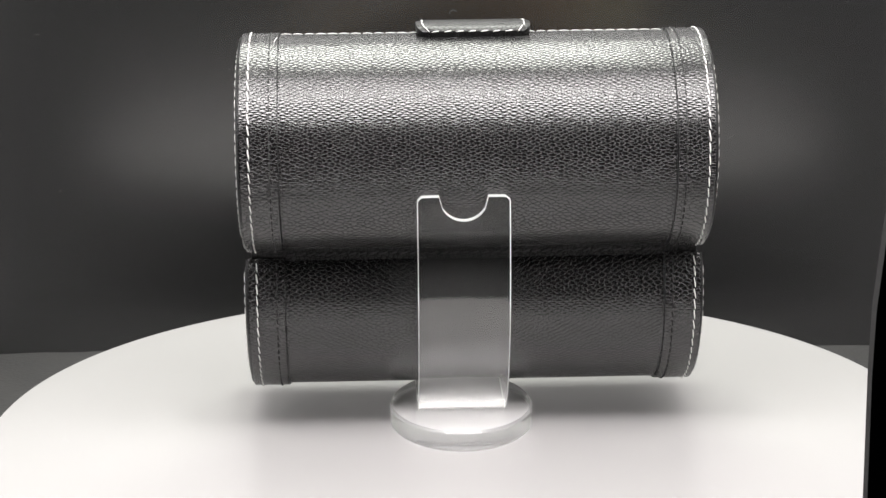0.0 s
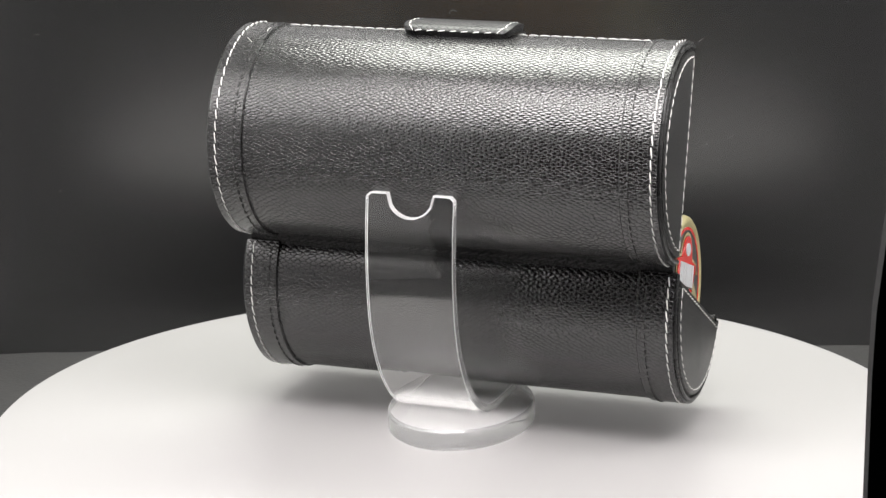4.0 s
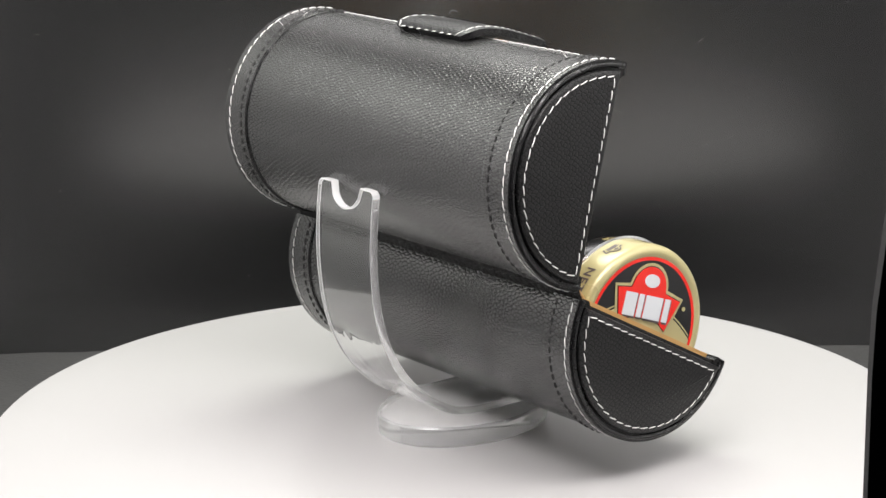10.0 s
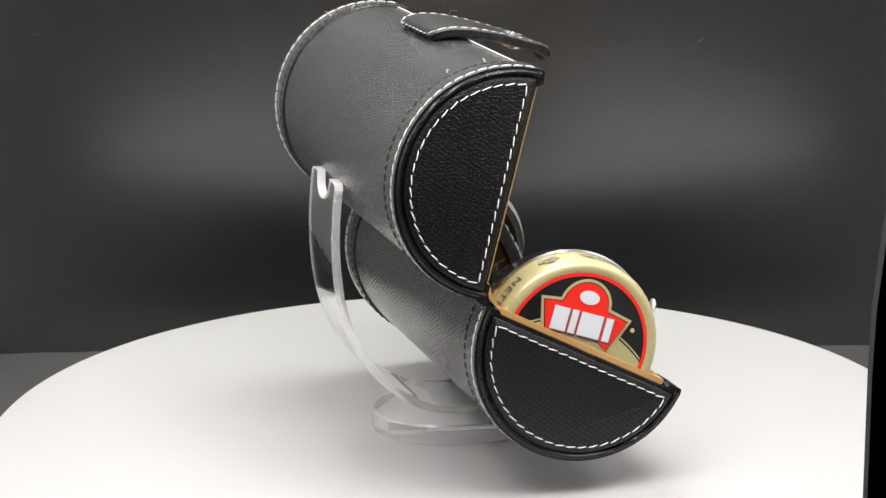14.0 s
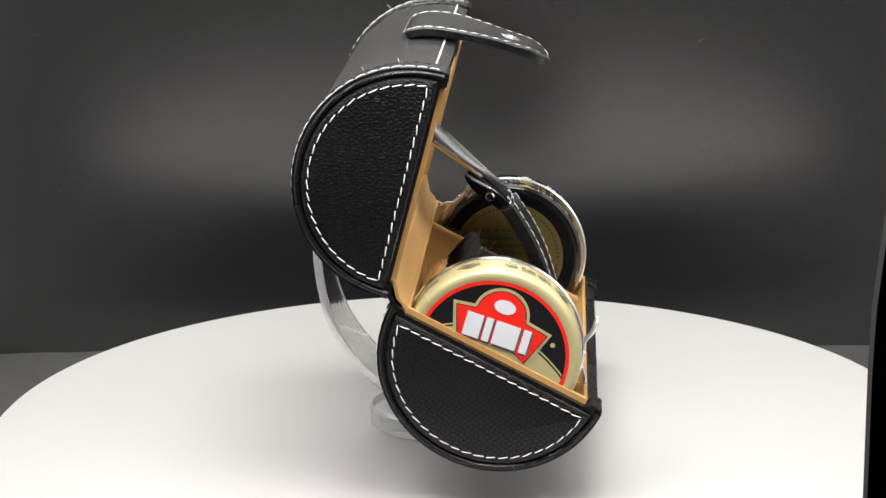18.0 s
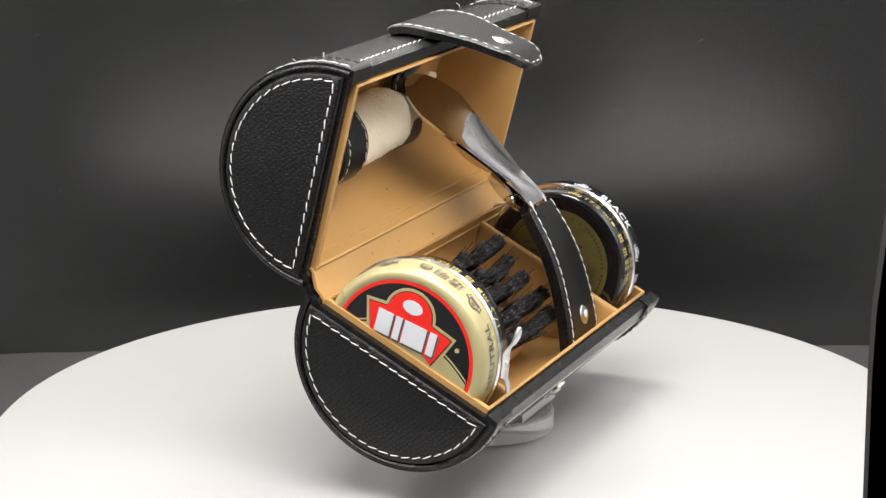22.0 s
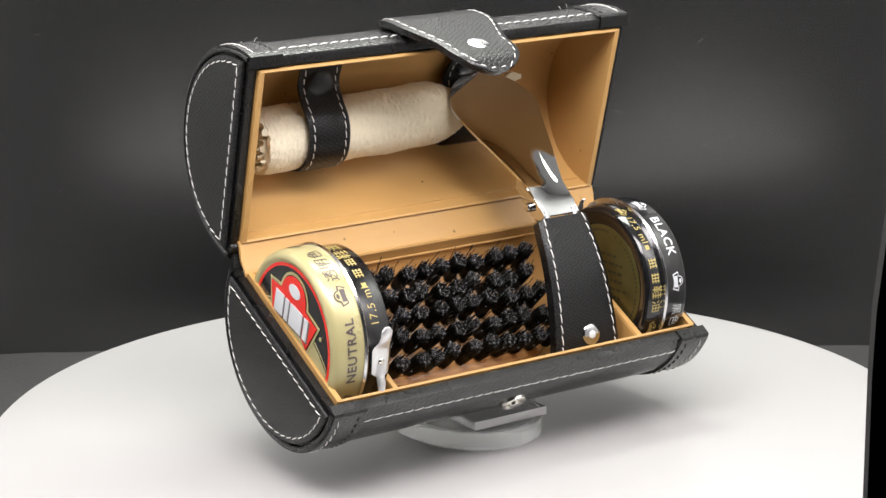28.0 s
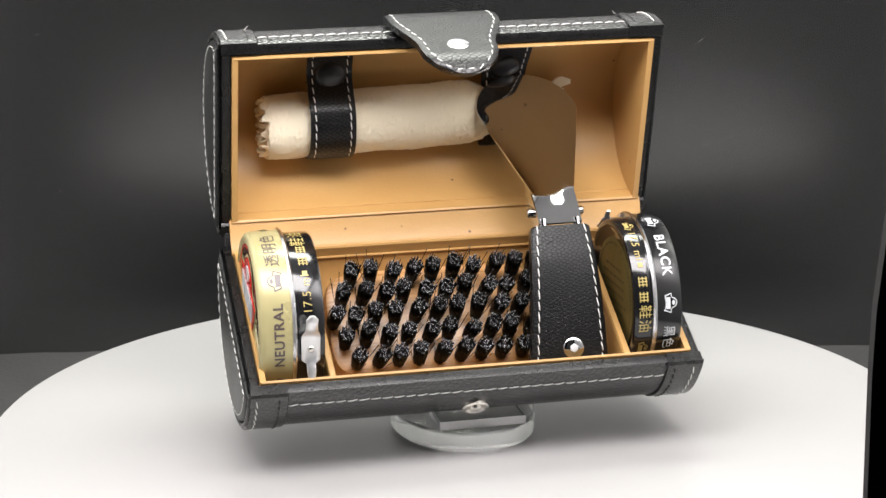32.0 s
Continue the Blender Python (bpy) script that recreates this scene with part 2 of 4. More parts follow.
FLOOR_Z, WALL_Y, HALF_W, TOP_Z = -0.06, 0.302, 0.236, 0.45
LEAN, BOW = math.tan(radians(0.5)), 1.75  # the back sheet leans a little and is bowed like a shallow dish


def wall_y(x, z):
    return WALL_Y + LEAN * (z - FLOOR_Z) - (x * x + (z - 0.08) ** 2) / (2 * BOW)




def backdrop_sheet():
    bm = bmesh.new()
    rows = []
    for k in range(49):
        x = (HALF_W - 0.001) * (k / 24 - 1)
        lo, hi = FLOOR_Z - 0.004, TOP_Z
        zs = [lo + (hi - lo) * j / 40 for j in range(41)]
        rows.append([Vector((x, wall_y(x, z), z)) for z in zs] + [Vector((x, wall_y(x, z) + 0.004, z)) for z in reversed(zs)])
    loft(bm, rows)
    still("backdrop", bm, M_BACK, "satin black plastic sheet bowed as back wall", "backdrop")
    # a crumpled cloth on the floor, turned up a little where it meets the sheet
    bm = bmesh.new()
    rows = []
    r = 0.004
    path = [(-1.6, 0.0), (-0.6, 0.0)] + [(-0.3 + (WALL_Y - r + 0.3) * k / 70, 0.0) for k in range(71)]
    path += [(WALL_Y - r + r * math.sin(a), r - r * math.cos(a)) for a in (0.25, 0.5, 0.75, 1.0, 1.25)]
    for y, z in path:
        row = []
        for k in range(161):
            x = -0.8 + 0.01 * k
            q = Vector((x * 14, y * 18, 0))
            row.append(Vector((x, y, FLOOR_Z + z + 0.0022 * noise.noise(q) + 0.0012 * noise.noise(q * 2.7))))
        rows.append(row)
    loft(bm, rows, False, False)
    still("floor_cloth", bm, M_FLOORCLOTH, "crumpled dark grey cloth covering the light box floor", "cloth")


def light_box():
    for name, x0, x1 in (("wall_left", -HALF_W - 0.012, -HALF_W), ("wall_right", HALF_W, HALF_W + 0.012)):
        bm = box(bmesh.new(), (x0, -0.34, FLOOR_Z + 0.002), (x1, WALL_Y + 0.062, TOP_Z), bevel=0.002)
        still(name, bm, M_FOIL, "silver-lined side panel of the photo light box", "wall")
    bm = box(bmesh.new(), (-HALF_W - 0.012, -0.34, TOP_Z + 0.002), (HALF_W + 0.012, WALL_Y + 0.07, TOP_Z + 0.014), bevel=0.002)
    still("ceiling", bm, M_TOP, "white reflective top panel of the photo light box", "ceiling")
    edge = ((FLOOR_Z, 0.0697), (0.10, 0.0697), (0.126, 0.0696), (0.1494, 0.0695), (0.1605, 0.0698), (0.1737, 0.0710), (0.20, 0.0742), (0.26, 0.079), (TOP_Z, 0.085))
    bm = bmesh.new()
    loft(bm, [[Vector((x, -0.404, z)), Vector((0.235, -0.404, z)), Vector((0.235, -0.4, z)), Vector((x, -0.4, z))] for z, x in edge])
    still("front_flap", bm, M_FLAP, "black front flap, drawn aside, of the photo light box", "flap")
    for y, w, l in ((-0.235, 0.103, 0.225), (0.11, 0.075, 0.125)):
        bm = box(bmesh.new(), (-l, y - w, TOP_Z - 0.012), (l, y + w, TOP_Z), bevel=0.002)
        bar = still("led_bar", bm, M_FOIL, "slim aluminium LED bar under the light box top", "lamp", "thing")
        bar["group"] = "LED bars"
    for name, lo, hi in (("room_wall_back", (-1.6, 1.0, -0.06), (1.6, 1.05, 1.6)), ("room_wall_front", (-1.6, -1.65, -0.06), (1.6, -1.6, 1.6)),
                         ("room_wall_left", (-1.65, -1.6, -0.06), (-1.6, 1.0, 1.6)), ("room_wall_right", (1.6, -1.6, -0.06), (1.65, 1.0, 1.6)),
                         ("room_ceiling", (-1.65, -1.65, 1.6), (1.65, 1.05, 1.65)), ("floor", (-1.65, -1.65, -0.12), (1.65, 1.05, -0.066))):
        still(name, box(bmesh.new(), lo, hi), M_BACK, "plain dark surface of the studio room", "room")


def turntable():
    t = thing("turntable", (0, 0, FLOOR_Z), "round glossy white display turntable, slowly spinning", "turntable")
    bm = bmesh.new()
    n = 128
    R = 0.1736
    rings = [[Vector((r * math.cos(k * math.tau / n), r * math.sin(k * math.tau / n), z)) for k in range(n)]
             for r, z in ((R - 0.004, -0.012), (R, -0.0105), (R, -0.0012), (R - 0.0012, 0.0), (0.08, 0.0), (0.002, 0.0))]
    loft(bm, rings)
    part("disc", bm, M_DISC, t)
    bm = bmesh.new()
    rings = [[Vector((r * math.cos(k * math.tau / 64), r * math.sin(k * math.tau / 64), z)) for k in range(64)]
             for r, z in ((0.11, FLOOR_Z + 0.001), (0.112, FLOOR_Z + 0.004), (0.112, -0.018), (0.108, -0.0125))]
    loft(bm, rings)
    part("drum", bm, M_DRUM, t, "black plastic motor housing")


# ---- the acrylic stand ----
def acrylic_stand():
    t = thing("display_stand", (0, 0, 0.0), "clear acrylic display stand with curved back strip and oval foot", "display stand")
    bm = bmesh.new()
    n = 72
    rings = []
    for s, z in ((-0.0009, 0.0004), (0, 0.0012), (0, 0.0073), (-0.0008, 0.0081)):
        ring = []
        for k in range(n):
            a = k * math.tau / n
            ring.append(Vector(((0.0262 + s) * math.cos(a), 0.001 + (0.0343 + s) * math.sin(a), z)))
        rings.append(ring)
    loft(bm, rings)
    bm.faces.ensure_lookup_table()
    for k in range(3 * n):
        bm.faces[k].material_index = (2, 1, 2)[k // n]
    part("foot", bm, [M_FOOT, M_FOOT_SIDE, M_FOOT_EDGE], t, sharp=25).visible_shadow = False
    # side profile of the bent strip, from the top of the back to the front end of the sole
    prof = [(-0.0485, 0.0975), (-0.0498, 0.086), (-0.0503, 0.074), (-0.0498, 0.063), (-0.0482, 0.052), (-0.0447, 0.0410), (-0.0391, 0.0310),
            (-0.0318, 0.0226), (-0.0236, 0.0162), (-0.0150, 0.0122), (-0.0060, 0.0105), (0.004, 0.0102), (0.016, 0.0102), (0.0305, 0.0102)]
    pts = [Vector((0, y, z)) for y, z in prof]
    # finer curve
    fine = []
    for i in range(len(pts) - 1):
        p0, p1, p2, p3 = pts[max(0, i - 1)], pts[i], pts[i + 1], pts[min(len(pts) - 1, i + 2)]
        for k in range(4):
            s = k / 4
            fine.append(0.5 * ((2 * p1) + (p2 - p0) * s + (2 * p0 - 5 * p1 + 4 * p2 - p3) * s * s + (3 * p1 - p0 - 3 * p2 + p3) * s ** 3))
    fine.append(pts[-1])
    hw, th, cx = 0.0157, 0.0030, -0.0007
    # columns across the strip; the top edge follows the finger notch
    cols = 29
    xs = [-hw] + [-(hw - 0.0002) + 2 * (hw - 0.0002) * i / (cols - 3) for i in range(cols - 2)] + [hw]
    seglen = [0.0]
    for a, b in zip(fine, fine[1:]):
        seglen.append(seglen[-1] + (b - a).length)
    total = seglen[-1]

    def at(s):
        for i in range(len(fine) - 1):
            if s <= seglen[i + 1] or i == len(fine) - 2:
                f = (s - seglen[i]) / (seglen[i + 1] - seglen[i])
                p = fine[i].lerp(fine[i + 1], f)
                d = (fine[i + 1] - fine[i]).normalized()
                return p, Vector((0, -d.z, d.y))

    def top(x):
        ax = abs(x)
        if ax < 0.0082:
            return math.sqrt(max(0.0, 0.0082 ** 2 - x * x)) * 0.95 + 0.0004
        e = hw - ax
        return 0.0022 - math.sqrt(max(0, 0.0022 ** 2 - (0.0022 - e) ** 2)) if e < 0.0022 else 0.0
    rows = 60
    front, back = [], []
    for i in range(rows + 1):
        ra, rb = [], []
        for x in xs:
            s0 = top(x)
            s = s0 + (total - s0) * (0.004 * min(i, 1) + 0.996 * max(0, i - 1) / (rows - 1))
            p, nn = at(s)
            ra.append(Vector((cx + x, p.y, p.z)) + nn * (th / 2))
            rb.append(Vector((cx + x, p.y, p.z)) - nn * (th / 2))
        front.append(ra)
        back.append(rb)
    bm = bmesh.new()
    loft(bm, [a + list(reversed(b)) for a, b in zip(front, back)])
    # the two closing faces of the strip are long rows: split them into quads
    for f in [f for f in bm.faces if len(f.verts) > 4]:
        bm.faces.remove(f)
    bm.verts.ensure_lookup_table()
    w = 2 * cols
    for base in (0, rows * w):
        for i in range(cols - 1):
            bm.faces.new([bm.verts[base + j] for j in (i, i + 1, w - 2 - i, w - 1 - i)])
    for f in list(bm.faces)[-2 * (cols - 1):]:
        f.material_index = 2
    bm.faces.ensure_lookup_table()
    for k in range(rows * w):
        i = k % w
        if i in (0, cols - 2, cols, w - 2) or k < w:
            bm.faces[k].material_index = 2
        elif i in (cols - 1, w - 1):
            bm.faces[k].material_index = 1
    for f in bm.faces:
        if f.calc_center_median().z < 0.0135 and f.material_index == 0:
            f.material_index = 3
    part("curved_strip", bm, [M_ACRYLIC, M_STRIP_SIDE, M_ACRYLIC_EDGE, M_FOOT], t, sharp=40).visible_shadow = False


# ---- the case ----
XA, XB = 0.0838, -0.0750      # ends of the shells
IA, IB = 0.0800, -0.0722      # inner end walls
XM = 0.0041
LID = dict(o=(-0.0193, 0.0720), a=radians(75.15), L=0.0752, d=0.0392, s=1, p=0.94)
BASE = dict(o=(-0.0180, 0.0685), a=radians(-27.9), L=0.0764, d=0.0370, s=-1, p=0.97)


def at_half(h, x, u, v):
    """A point in a half shell: u along the opening from the hinge, v outwards from the opening."""
    cu, su = math.cos(h["a"]), math.sin(h["a"])
    ov = (-su, cu) if h["s"] > 0 else (su, -cu)
    return Vector((x, h["o"][0] + u * cu + v * ov[0], h["o"][1] + u * su + v * ov[1]))


def arc(h, inset=0.0, n=44, deeper=None, a0=0.0, a1=math.pi):
    """(u, v) points of the half shell's round side, inset from the outside."""
    d = h["d"] - (inset if deeper is None else deeper)
    out = []
    for k in range(n + 1):
        a = a0 + (a1 - a0) * k / n
        c, s = math.cos(a), math.sin(a)
        out.append((h["L"] / 2 - (h["L"] / 2 - inset) * c, d * max(0.0, s) ** h["p"]))
    return out


def out_normal(h):
    mid = at_half(h, 0, h["L"] / 2, 0.004)

    def f(p):
        q = p - mid
        return Vector((0, q.y, q.z))
    return f


def shell(h, case):
    outer, inner = arc(h, 0.0), arc(h, 0.0049)
    lipv = -0.0009
    ring = [(outer[0][0] + 0.0006, lipv * 0.4)] + outer[1:-1] + [(outer[-1][0] - 0.0006, lipv * 0.4), (outer[-1][0] - 0.0016, lipv), (inner[-1][0] + 0.0008, lipv)]
    ring += list(reversed(inner)) + [(inner[0][0] - 0.0008, lipv), (outer[0][0] + 0.0016, lipv)]
    bm = bmesh.new()
    xs = [XB + (XA - XB) * k / 16 for k in range(17)]
    loft(bm, [[at_half(h, x, u, v) for u, v in ring] for x in xs])
    bm.faces.ensure_lookup_table()
    for k, f in enumerate(bm.faces):
        if k % len(ring) >= len(outer) - 1 or len(f.verts) > 4:
            f.material_index = 1
    return part("lid_shell" if h is LID else "base_shell", bm, [M_LEATHER, M_EDGE], case)


def lining(h, case):
    deep = 0.0052 if h is LID else 0.0062
    outer, inner = arc(h, 0.0050, deeper=0.0050), arc(h, 0.0062, deeper=deep + 0.0012)
    ring = [(outer[0][0], -0.0012)] + outer + [(outer[-1][0], -0.0012), (outer[-1][0] - 0.0007, -0.0016), (inner[-1][0], -0.0010)]
    ring += list(reversed(inner)) + [(inner[0][0], -0.0010), (outer[0][0] + 0.0007, -0.0016)]
    bm = bmesh.new()
    xs = [IB + 0.0003 + (IA - IB - 0.0006) * k / 40 for k in range(41)]
    rings = []
    for x in xs:
        r = []
        for u, v in ring:
            w = 0.00035 * noise.noise(Vector((x * 45, u * 60, v * 60 + h["s"] * 3))) if v > 0.003 else 0.0
            r.append(at_half(h, x, u, v + w))
        rings.append(r)
    loft(bm, rings)
    lin = part("lid_lining" if h is LID else "base_lining", bm, M_TAN, case, "smooth tan leatherette lining")
    # end walls of the lining
    for x0, x1 in ((IA - 0.0018, IA + 0.0002), (IB - 0.0002, IB + 0.0018)):
        bm = bmesh.new()
        rim = [(u, max(v, -0.0014 if k in (0, 44) else v)) for k, (u, v) in enumerate(arc(h, 0.0052, deeper=deep))]
        rim = [(rim[0][0], -0.0014)] + rim[1:-1] + [(rim[-1][0], -0.0014)]
        loft(bm, [[at_half(h, x0, u, v) for u, v in rim], [at_half(h, x1, u, v) for u, v in rim]])
        part("lining_end", bm, M_TAN, lin)
    return lin


def d_ring(h, inset, lift=-0.0009, n=44):
    return [(u, max(v, inset + lift)) for u, v in arc(h, inset, n)]


def end_cap(h, case, side):
    bm = bmesh.new()
    x0, sg = (XA, 1) if side > 0 else (XB, -1)
    prof = ((-0.0032, 0.0012), (-0.0004, 0.0012), (-0.0002, 0.0022), (-0.0001, 0.0028), (0.0008, 0.0024), (0.0014, 0.0027), (0.0018, 0.0036), (0.0019, 0.0048))
    rings = []
    for dx, i in prof:
        rings.append([at_half(h, x0 + sg * dx, u, v) for u, v in d_ring(h, i)])
    loft(bm, rings)
    bm.faces.ensure_lookup_table()
    for k, f in enumerate(bm.faces):
        if k < 4 * len(rings[0]):
            f.material_index = 1
    cap = part("end_cap", bm, [M_CAP, M_EDGE], case, "padded D-shaped black leather end panel")
    # piping round the panel
    bm = bmesh.new()
    tube(bm, [at_half(h, x0 + sg * 0.0004, u, v) for u, v in arc(h, 0.0010, 60)], 0.0009, 8)
    part("piping", bm, M_EDGE, cap)
    # contrast stitching
    i = 0.0046
    loop = [at_half(h, x0 + sg * 0.0019, u, v) for u, v in arc(h, i, 60) if v > 0.0027]
    part("stitching", stitches(loop, lambda p: (sg, 0, 0)), M_WHITE_THREAD, cap, "white contrast stitching")
    part("stitching", stitches([loop[-1], loop[0]], lambda p: (sg, 0, 0)), M_WHITE_THREAD, cap, "white contrast stitching")
    return cap


def band(h, case, side):
    """The leather strip sewn over each end of a shell."""
    sg = 1 if side > 0 else -1
    xr = XA if side > 0 else XB
    x_in = xr - sg * 0.0122
    bm = bmesh.new()
    outer, inner = arc(h, -0.0007, 52), arc(h, 0.0002, 52)
    lip = [(outer[-1][0] - 0.0004, -0.0012), (outer[-1][0] - 0.0045, -0.0016), (outer[-1][0] - 0.0047, -0.0010), (inner[-1][0] - 0.0004, -0.0008)]
    ring = outer + lip + list(reversed(inner))
    loft(bm, [[at_half(h, x, u, v) for u, v in ring] for x in (xr + sg * 0.0003, xr - sg * 0.004, xr - sg * 0.008, x_in)])
    for k, f in enumerate(bm.faces):
        if 51 < k % len(ring) < 57 or len(f.verts) > 4:
            f.material_index = 1
    b = part("end_band", bm, [M_LEATHER, M_EDGE], case)
    pts = [at_half(h, x_in, u, v) for u, v in arc(h, -0.0001, 60)]
    part("band_edge", tube(bmesh.new(), pts, 0.0005, 6), M_EDGE, b)
    nf = out_normal(h)
    pts = [at_half(h, xr - sg * (0.0018 if side > 0 else 0.0026), u, v) for u, v in arc(h, -0.0008, 60, a0=0.03, a1=math.pi - 0.03)]
    part("stitching", stitches(pts, nf), M_WHITE_THREAD, b, "white contrast stitching")
    pts = [at_half(h, xr - sg * 0.0095, u, v) for u, v in arc(h, -0.0007, 60, a0=0.03, a1=math.pi - 0.03)]
    part("stitching", stitches(pts, nf, 0.0033, 0.0026, 0.00026, 0.05), M_BLACK_THREAD, b, "black tonal stitching")
    return b


def lip_stitch(h, case, drop, parent):
    nf = out_normal(h)
    a = math.pi - drop / (h["d"] * 1.0)
    u, v = arc(h, -0.0002, 1, a0=a, a1=a)[0]
    pts = [at_half(h, x, u, v) for x in (XB + 0.0125, XM, XA - 0.0125)]
    part("stitching", stitches(pts, nf), M_WHITE_THREAD, parent, "white contrast stitching")


def hinge(case):
    # inside fold of the lining
    pts = [at_half(LID, 0, 0.0068, 0.006), at_half(LID, 0, 0.0054, -0.0006), at_half(LID, 0, 0.0040, -0.0019), Vector((0, -0.0155, 0.0706)),
           at_half(BASE, 0, 0.0040, -0.0019), at_half(BASE, 0, 0.0054, -0.0006), at_half(BASE, 0, 0.0068, 0.006)]
    bm = bmesh.new()
    mid = Vector((0, -0.03, 0.0705))
    back = [p + (mid - p).normalized() * 0.0012 for p in pts]
    loop = pts + list(reversed(back))
    loft(bm, [[Vector((x, p.y, p.z)) for p in loop] for x in (IB - 0.001, -0.03, XM, 0.04, IA + 0.001)])
    fold = part("hinge_fold", bm, M_TAN, case, "creased tan leatherette hinge fold")
    for h, inset, deep, aa in ((LID, 0.0062, 0.0064, 0.12), (BASE, 0.0062, 0.0074, 0.10)):
        u, v = arc(h, inset, 1, deeper=deep, a0=aa, a1=aa)[0]
        pts = []
        for k in range(31):
            x = IB + 0.002 + (IA - IB - 0.004) * k / 30
            pts.append(at_half(h, x, u + 0.0002 * noise.noise(Vector((x * 90, aa * 9, 0))), v))
        part("crease", tube(bmesh.new(), pts, 0.00055, 8), M_TAN, fold)
    bm = bmesh.new()
    pts = [at_half(LID, 0, 0.0026, 0.0048), at_half(LID, 0, 0.0011, 0.0012), Vector((0, -0.0188, 0.0704)), at_half(BASE, 0, 0.0011, 0.0012), at_half(BASE, 0, 0.0026, 0.0048)]
    back = [p + Vector((0, 0.0016, 0)) for p in pts]
    loop = pts + list(reversed(back))
    n = 150
    rings = []
    for k in range(n + 1):
        x = XB + 0.001 + (XA - XB - 0.002) * k / n
        rings.append([Vector((x, p.y + 0.0006 * noise.noise(Vector((x * 380, q * 0.7, 0))), p.z + 0.0006 * noise.noise(Vector((x * 300, q * 0.7, 5))))) for q, p in enumerate(loop)])
    loft(bm, rings)
    hs = part("hinge_strip", bm, M_HINGE, case, "crumpled black leather hinge")
    pts = [Vector((XB + 0.013, -0.0193, 0.0702)), Vector((XA - 0.013, -0.0193, 0.0702))]
    part("stitching", stitches(pts, lambda p: (0, -1, 0.1), 0.0036, 0.003, 0.00025, 0.3), M_BLACK_THREAD, hs, "black tonal stitching")


def dividers(case):
    for x in (0.0545, -0.0508):
        bm = bmesh.new()
        outline = [(u, max(v, -0.001)) for u, v in arc(BASE, 0.0064, 30, deeper=0.0078)]
        sink = 0.002
        outline = [(outline[0][0], sink)] + [(u, max(v, sink)) for u, v in outline[1:-1]] + [(outline[-1][0], sink)]
        rings = []
        for dx, i in ((-0.0013, 0.0006), (-0.0009, 0), (0.0009, 0), (0.0013, 0.0006)):
            rings.append([at_half(BASE, x + dx, u, v + i) for u, v in outline])
        loft(bm, rings)
        part("divider", bm, M_TAN, case, "tan leatherette divider between tin and brush")


def sheet(bm, path, half_width, thick, cols=17, notch=None):
    """A strap: path of (point, normal) with a half width at each step, centred on x of the point."""
    rings = []
    for (p, n), hw in zip(path, half_width):
        ra = []
        for i in range(cols):
            f = -1 + 2 * i / (cols - 1)
            e = 1 - 0.35 * max(0.0, (abs(f) - 0.8) / 0.2) ** 2
            ra.append(p + Vector((f * hw, 0, 0)) + n * (thick / 2 * e))
        rb = []
        for i in reversed(range(cols)):
            f = -1 + 2 * i / (cols - 1)
            e = 1 - 0.35 * max(0.0, (abs(f) - 0.8) / 0.2) ** 2
            rb.append(p + Vector((f * hw, 0, 0)) - n * (thick / 2 * e))
        rings.append(ra + rb)
    loft(bm, rings)
    for k, f in enumerate(bm.faces):
        if k % cols == cols - 1 or len(f.verts) > 4:
            f.material_index = 1
    return bm


def smooth(pts, per=6):
    pts = [Vector(p) for p in pts]
    out = []
    for i in range(len(pts) - 1):
        p0, p1, p2, p3 = pts[max(0, i - 1)], pts[i], pts[i + 1], pts[min(len(pts) - 1, i + 2)]
        for k in range(per):
            s = k / per
            out.append(0.5 * ((2 * p1) + (p2 - p0) * s + (2 * p0 - 5 * p1 + 4 * p2 - p3) * s * s + (3 * p1 - p0 - 3 * p2 + p3) * s ** 3))
    return out + [pts[-1]]


def with_normals(pts, ref):
    """Normals of a path in a plane of constant x, on the side of ref."""
    out = []
    for i, p in enumerate(pts):
        d = (pts[min(i + 1, len(pts) - 1)] - pts[max(i - 1, 0)]).normalized()
        n = Vector((0, -d.z, d.y))
        if n.dot(ref) < 0:
            n = -n
        out.append((p, n.normalized()))
    return out


def length_at(pts):
    s = [0.0]
    for a, b in zip(pts, pts[1:]):
        s.append(s[-1] + (b - a).length)
    return s


def button(bm, p, n, r, h, seg=24):
    n = Vector(n).normalized()
    s = n.cross(Vector((1, 0, 0))).normalized()
    t = n.cross(s)
    rings = []
    for rr, hh in ((r, -h), (r, 0.1 * h), (r * 0.93, 0.45 * h), (r * 0.72, 0.75 * h), (r * 0.4, 0.95 * h), (r * 0.05, h)):
        rings.append([Vector(p) + n * hh + rr * (math.cos(k * math.tau / seg) * s + math.sin(k * math.tau / seg) * t) for k in range(seg)])
    loft(bm, rings)
    return bm


